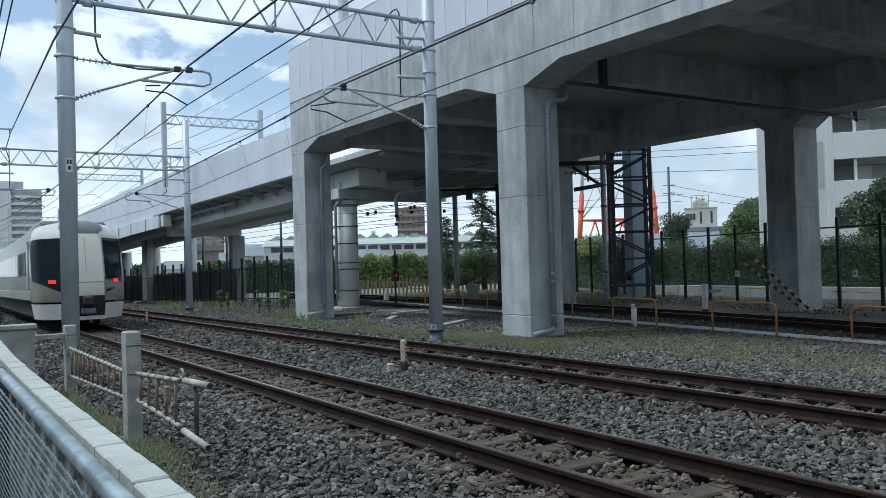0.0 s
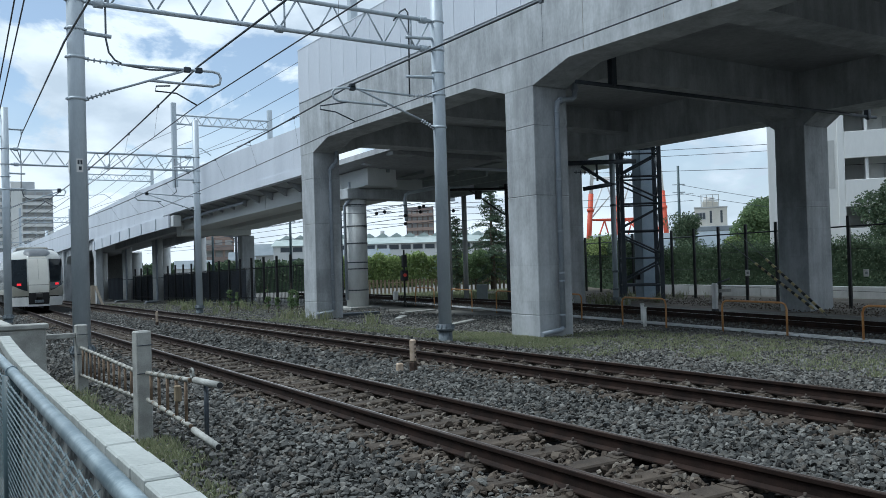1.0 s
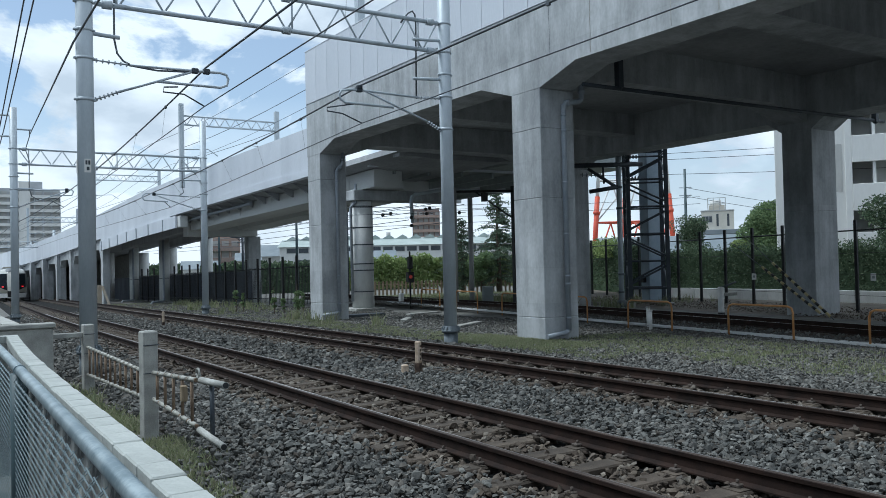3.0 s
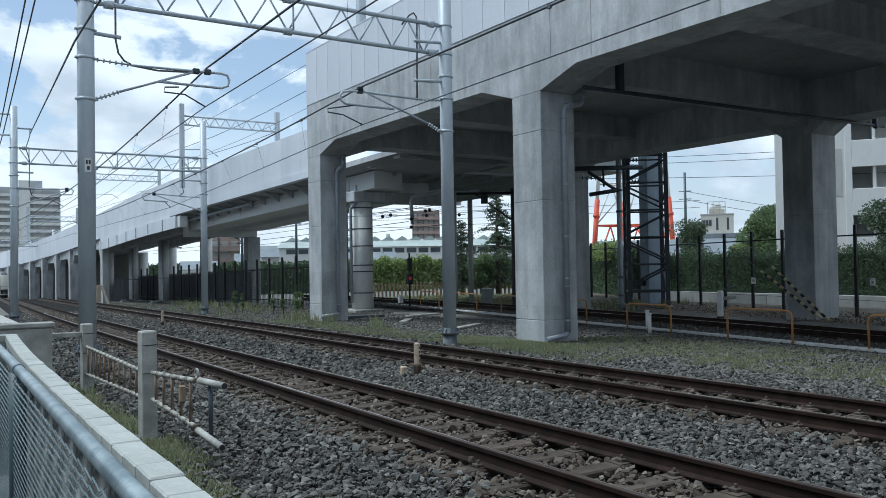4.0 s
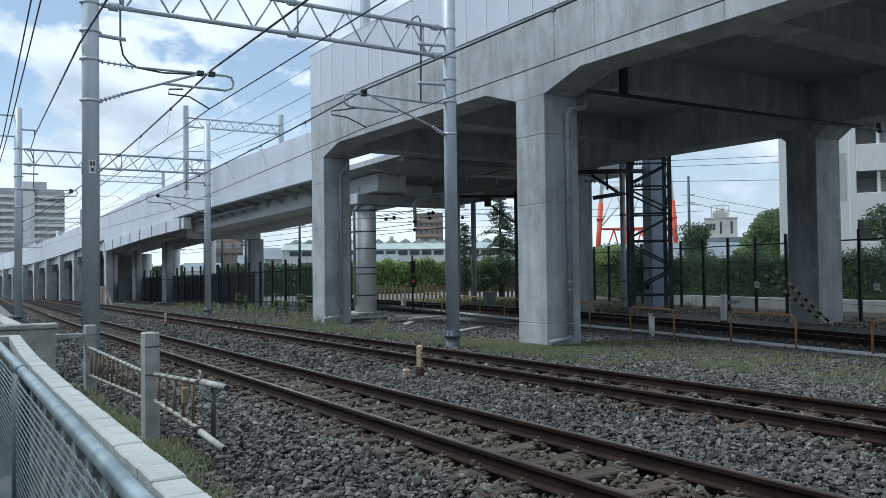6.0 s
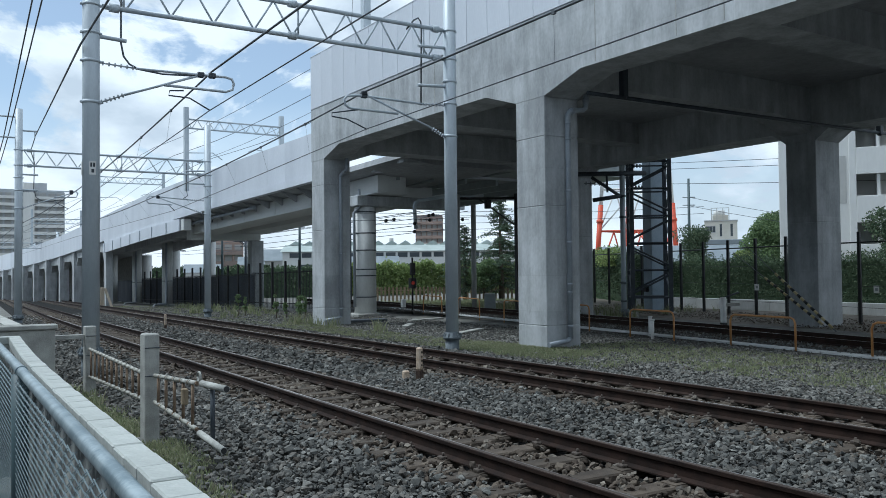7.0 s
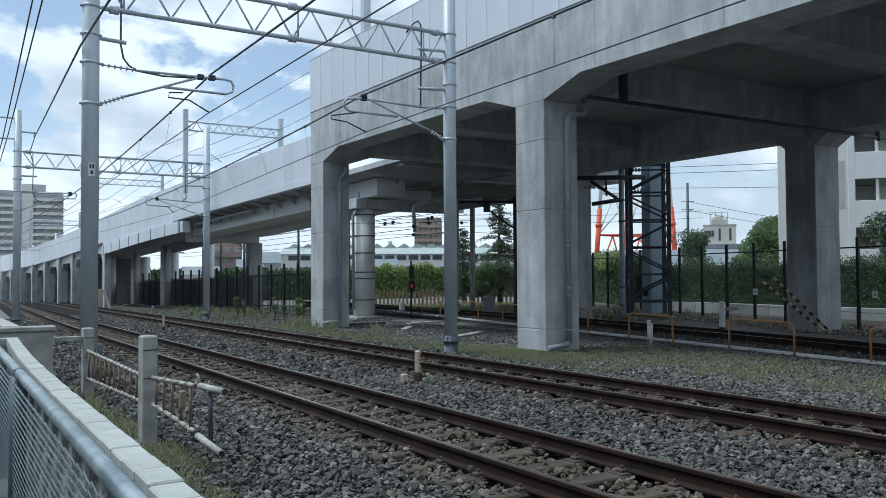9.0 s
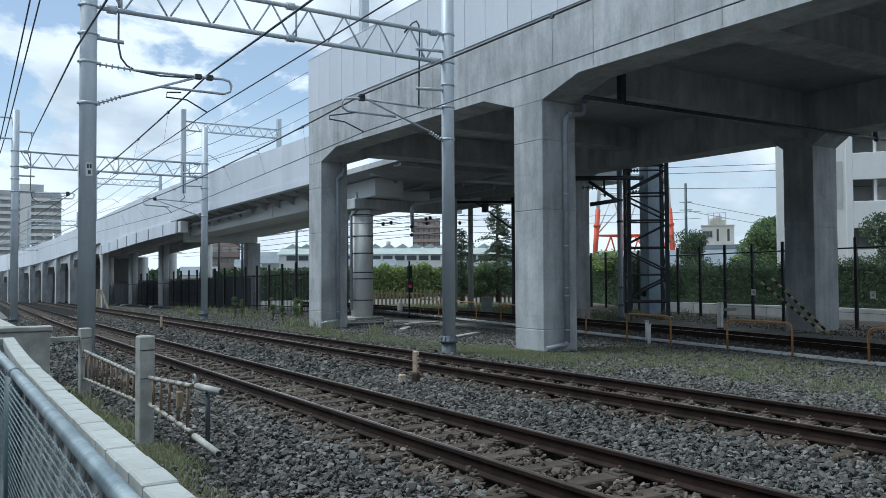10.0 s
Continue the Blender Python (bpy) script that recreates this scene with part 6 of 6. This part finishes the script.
slab_block("apartment_block", "tall pale grey balconied apartment block far off", (38.5, 366), -0.05, 25, 14, 13, 2.85, BUILD_HAZED, 8, stair=-2.5)
slab_block("apartment_block", "white balconied apartment block far off", (20.0, 372), 0.05, 16, 14, 12, 2.85, BUILD_HAZED, 6)
slab_block("apartment_block", "brown brick apartment block behind the factory", (169.0, 274.0), -0.55, 10.5, 14, 9, 2.75, BUILD_BRICK, 5, front=BUILD_TERRA, room=False)
slab_block("apartment_block", "reddish balconied apartment block beyond the ramp", (60.8, 187.0), -0.32, 6.6, 9, 4, 2.7, BUILD_TERRA, 3, front=BUILD_BRICK, room=False)


hedge("bushes", "dark green bushes beyond the ramp", ((29, 98), (52, 86)), 3, -1.2, 2.6, 7000, 0.26, LEAF_DARK)
hedge("distant_trees", "hazy line of distant trees and roofs", ((24, 200), (80, 175)), 6, -3, 3.2, 9000, 0.5, LEAF_DARK)


# ---- poles and cables behind ----
def utility_pole(x, y, h, arms=2):
    p = thing("utility_pole", "slim grey concrete utility pole with cross-arms", "utility pole", (x, y, 0), "utility poles")
    bm = bmesh.new()
    tube(bm, [(0, 0, -0.3), (0, 0, h)], 0.12, 10, 0.085)
    part("shaft", bm, TEAL_POST, p)
    for i in range(arms):
        part("cross_arm", tubes([(-0.35, 0.25, h - 1.3 - 0.55 * i), (0.35, -0.25, h - 1.3 - 0.55 * i)], r=0.04, n=6), GALV, p)


utility_pole(45.45, 39.15, 8.2)
utility_pole(34.0, 52.0, 7.5)
utility_pole(26.0, 62.0, 7.4)
utility_pole(23.5, 74.0, 7.2)
for a, b in (((45.45, 39.15, 6.9), (58, 26, 3.6)), ((45.45, 39.15, 6.3), (60, 26, 3.0)), ((30, 44, 8.2), (52, 16, 7.9)), ((30, 44, 8.55), (52, 16, 8.3)), ((30, 44, 7.55), (52, 16, 6.6)), ((24, 60, 6.2), (48, 40, 6.4)), ((24, 60, 5.6), (48, 40, 5.9))):
    wire(span(a, b, 0.25), 0.015, "thin dark power cable beyond the viaduct", "power cables")

# ---- portals standing on the ramp ----
def ramp_portal(y, x0, x1, z0a, z0b, top, za, zb):
    p = thing("ramp_portal", "slim grey overhead-line portal on the ramp", "portal", group="ramp portals")
    part("post", boxes((x0 - 0.13, x0 + 0.13, y - 0.13, y + 0.13, z0a, top)), GALV, p)
    part("post", boxes((x1 - 0.13, x1 + 0.13, y - 0.13, y + 0.13, z0b, top)), GALV, p)
    bm = bmesh.new()
    truss(bm, (x0, y, 0), (x1, y, 0), za, zb, 0.5, 9, 0.055)
    part("lattice", bm, GALV, p)
    part("arm", tubes([(x0 + 0.1, y, za - 1.5), (x0 + 1.6, y, za - 1.4), (x0 + 2.2, y, za - 1.8)], r=0.03), GALV, p)
    part("arm", tubes([(x1 - 0.1, y, za - 1.2), (x1 - 1.8, y, za - 1.0), (x1 - 2.2, y, za - 1.2)], r=0.03), GALV, p)


ramp_portal(50.0, 15.0 - 1.3, 19.75, 6.9, 8.1, 11.95, 10.7, 11.24)
ramp_portal(85.0, 14.9, 21.0, 6.4, 6.4, 12.1, 10.85, 11.4)
ramp_portal(118.0, 12.6, 18.5, 4.0, 4.0, 10.4, 8.6, 9.2)
solid("viaduct_mast", boxes((15.05, 15.35, 29.2, 29.5, 8.4, 14.5)), GALV, "grey steel mast standing on the viaduct deck", "mast")
mast(14.2, 107.0, 7.0, ground_z(14.2, 107))
mast(5.9, 107.0, 7.0, ground_z(5.9, 107))
mast(15.9, 145.0, 7.0, ground_z(15.9, 145))
t = thing("portal_truss", "galvanized tubular lattice beam spanning both tracks", "truss beam", group="portal beams")
bm = bmesh.new()
truss(bm, (5.9, 107, 0), (14.2, 107, 0), 5.0, 5.65, 0.7, 9)
part("lattice", bm, GALV, t)


# ---- the train ----
def nose(u, z):
    """A point of the tapered end; u from -1 to 1 across, z above the rail."""
    a = abs(u)
    f = 0.0 if a < 0.36 else (a - 0.36) / 0.5 * 0.95 if a < 0.86 else 0.95 + ((a - 0.86) / 0.14) ** 1.6 * 1.2
    g = float(np.interp(z, [0.2, 1.1, 1.4, 2.95, 3.2, 3.42, 3.55], [0.12, 0.0, 0.02, 0.62, 0.85, 1.25, 2.1]))
    w = float(np.interp(z, [0.2, 0.9, 2.6, 3.05, 3.3, 3.45, 3.55], [1.30, 1.42, 1.42, 1.36, 1.24, 1.07, 0.78]))
    return Vector((u * w, f + g, z))


def nose_patch(us, zs, lift=0.0, warp=None):
    bm = bmesh.new()
    grid = []
    for z in zs:
        row = []
        for u in us:
            uu, zz = warp(u, z) if warp else (u, z)
            p = nose(uu, zz)
            p.y -= lift
            p.x += math.copysign(lift * 0.5, uu) if abs(uu) > 0.86 else 0
            row.append(bm.verts.new(p))
        grid.append(row)
    for a, b in zip(grid, grid[1:]):
        for i in range(len(us) - 1):
            bm.faces.new((a[i], a[i + 1], b[i + 1], b[i])).smooth = True
    return bm


US = list(np.linspace(-1, 1, 29))


def squat(car, z0=1.2, k=0.985):
    """Brings the body above the floor line down to its true height."""
    for ob in car.children_recursive:
        for v in ob.data.vertices:
            if v.co.z > z0:
                v.co.z = z0 + (v.co.z - z0) * k
    return car


def train_car(rear, label):
    c = thing("train_car", label, "train car", group="train cars")
    L = 19.6
    ring_z = [0.95, 1.2, 1.7, 2.6, 2.95, 3.05, 3.2, 3.3, 3.38, 3.45, 3.52, 3.55]
    bm = bmesh.new()
    rows = []
    for z in ring_z:
        p = nose(1, z)
        s = p.y if rear else 0.15
        rows.append([(p.x, s, z), (p.x, L, z)])
    for sgn in (1, -1):
        vs = [[bm.verts.new((x * sgn, y, z)) for x, y, z in r] for r in rows]
        for a, b in zip(vs, vs[1:]):
            bm.faces.new((a[0], a[1], b[1], b[0])).smooth = True
        if sgn == 1:
            right_side = vs
        else:
            bm.faces.new((vs[-1][0], vs[-1][1], right_side[-1][1], right_side[-1][0]))
            bm.faces.new([r[1] for r in vs] + [r[1] for r in right_side[::-1]])
            if not rear:
                bm.faces.new([r[0] for r in vs] + [r[0] for r in right_side[::-1]])
    bmesh.ops.recalc_face_normals(bm, faces=bm.faces)
    body = part("body", bm, TRAIN_SIDE, c)
    part("roof", boxes((-1.0, 1.0, 2.6 if rear else 0.2, L - 0.02, 3.40, 3.555), bevel=0.06), ROOF_DARK, c, "dark grey roof")
    part("lower_band", boxes((-1.432, 1.432, 2.3 if rear else 0.2, L - 0.02, 0.88, 1.22), bevel=0.02), TRAIN_GREY, c, "warm grey lower band")
    part("underframe", boxes((-1.2, 1.2, 2.2 if rear else 0.4, L - 0.3, 0.25, 0.93), bevel=0.05), TRAIN_UNDER, c)
    for by in (3.2, L - 3.2):
        bg = part("bogie", boxes((-1.15, 1.15, by - 1.5, by + 1.5, 0.32, 0.62), bevel=0.06), TRAIN_UNDER, c)
        for wy in (by - 1.05, by + 1.05):
            for wx in (-0.566, 0.566):
                part("wheel", tubes([(wx - 0.06, wy, 0.43), (wx + 0.06, wy, 0.43)], r=0.43, n=24), RAIL_SIDE, bg)
    for sgn in (1, -1):
        x = sgn * 1.422
        part("door", boxes((min(x, x + sgn * 0.012), max(x, x + sgn * 0.012), 3.0, 3.75, 1.24, 2.95), bevel=0.004), TRAIN_GREY, c)
        part("door_window", boxes((min(x, x + sgn * 0.018), max(x, x + sgn * 0.018), 3.18, 3.57, 1.9, 2.75)), TRAIN_GLASS, c)
        for i in range(7):
            wy = 4.2 + i * 2.1
            part("side_window", boxes((min(x, x + sgn * 0.012), max(x, x + sgn * 0.012), wy, wy + 2.06, 1.75, 2.6), bevel=0.004), TRAIN_GLASS, c)
    part("roof_unit", boxes((-0.85, 0.85, 5, 9.5, 3.5, 3.78), bevel=0.06), TRAIN_GREY, c)
    if not rear:
        part("gangway", boxes((-0.6, 0.6, -0.15, 0.16, 0.95, 3.2), bevel=0.03), BLACK, c)
        return squat(c)
    part("nose", nose_patch(US, [0.85, 1.1, 1.25, 1.5, 2.0, 2.5, 2.95, 3.1, 3.2, 3.3, 3.38, 3.45, 3.52, 3.55]), TRAIN_WHITE, c)
    part("lower_nose", nose_patch(US, [0.84, 1.0, 1.22, 1.45, 1.62], 0.012), TRAIN_GREY, c, "warm grey lower nose")

    def win(sgn):
        # the inner edge is upright, the lower outer corner is swept up
        def w(u, z):
            k = (u - 0.40) / 0.58
            return sgn * u, z + (0.0 if z > 1.9 else (1.9 - z) * 0.55 * max(0, k) ** 1.4)
        us = [0.40, 0.5, 0.6, 0.7, 0.8, 0.86, 0.90, 0.94, 0.985]
        if sgn < 0:
            us = us[::-1]
            return nose_patch(us, [1.12, 1.3, 1.6, 1.9, 2.3, 2.7, 2.92], 0.034, w)
        return nose_patch(us, [1.12, 1.3, 1.6, 1.9, 2.3, 2.7, 2.92], 0.034, w)
    for sgn in (1, -1):
        wd = part("end_window", win(sgn), TRAIN_GLASS, c, "large dark swept end window")
        us = [0.60, 0.67, 0.74]
        part("tail_lamp", nose_patch(us if sgn > 0 else us[::-1], [1.43, 1.49, 1.55], 0.052, lambda u, z, s=sgn: (s * u, z + 0.05 * (u - 0.6))), LAMP_RED, wd, "lit red tail lamp")
        part("skirt", nose_patch([sgn * q for q in ((0.38, 0.55, 0.7, 0.86, 0.93, 1.0) if sgn > 0 else (1.0, 0.93, 0.86, 0.7, 0.55, 0.38))], [0.28, 0.5, 0.78], 0.05), WHITE, c, "white lower skirt")
    part("skirt_bar", nose_patch([-0.42, -0.2, 0, 0.2, 0.42], [0.26, 0.38], 0.06), WHITE, c)
    part("gangway_door", nose_patch([-0.35, -0.2, 0.0, 0.0001, 0.2, 0.35], [1.02, 1.25, 1.6, 2.2, 2.8, 3.06], 0.03, lambda u, z: (u * (0.8 if z > 2.9 else 1.0), z)), TRAIN_CREAM, c, "cream centre gangway door")
    part("door_seam", nose_patch([-0.006, 0.006], [1.04, 1.8, 2.4, 2.9], 0.036), TRAIN_GREY, c)
    # flat black sheet on the nose, painting the dark of the coupler opening
    part("recess_shade_patch", nose_patch([-0.36, 0.36], [0.40, 0.7, 1.03], 0.02), BLACK, c)
    cp = part("coupler", boxes((-0.16, 0.16, -0.3, 0.3, 0.72, 1.0), bevel=0.04), TRAIN_UNDER, c)
    part("coupler_plate", boxes((-0.22, 0.22, -0.2, -0.1, 0.45, 0.62), bevel=0.02), FLANGE, cp)
    bm = nose_patch(list(np.linspace(-0.54, 0.54, 15)), [3.06, 3.14, 3.2, 3.3, 3.38, 3.45, 3.52, 3.55], 0.03, lambda u, z: (u * (0.62 + 0.38 * min(1, (z - 3.06) / 0.15)), z))
    for v in bm.verts:
        v.co.z += 0.02
    last = [v for v in bm.verts if v.co.z > 3.565]
    last.sort(key=lambda v: v.co.x)
    back = [bm.verts.new((v.co.x * 1.15, 5.4, 3.63 - 0.12 * abs(v.co.x))) for v in last]
    for k in range(len(last) - 1):
        bm.faces.new((last[k], last[k + 1], back[k + 1], back[k])).smooth = True
    bmesh.ops.recalc_face_normals(bm, faces=bm.faces)
    part("roof_hood", bm, ROOF_DARK, c, "dark sloping roof hood")
    return squat(c)


CARS = [train_car(True, "rear car of a champagne white express train, tail lamps lit"), train_car(False, "champagne white express train car with dark windows"),
        train_car(False, "champagne white express train car with dark windows")]


def on_line(y):
    """Where the near track's centre lies at y, and the turn of a car there."""
    return Vector((line_x(4.80, y), y, rail_z(y)))


def motions():
    """The train draws away along the near line, out of sight before three seconds have passed."""
    start, speed, gain = 28.0, 21.4, 0.85
    for i, car in enumerate(CARS):
        rows = []
        for k in range(0, 21):
            t = k * 0.5
            y = start + speed * t + gain * min(t, 4) ** 2 + max(0, t - 4) * 7.2 * gain + i * 20.0
            a, b = on_line(y), on_line(y + 16)
            d = (b - a).normalized()
            yaw = math.degrees(math.atan2(-d.x, d.y))
            rows.append((t, pose(a.x - 0.06, a.y, a.z, math.degrees(math.asin(d.z)), 0, yaw)))
        walk(car, rows)


motions()
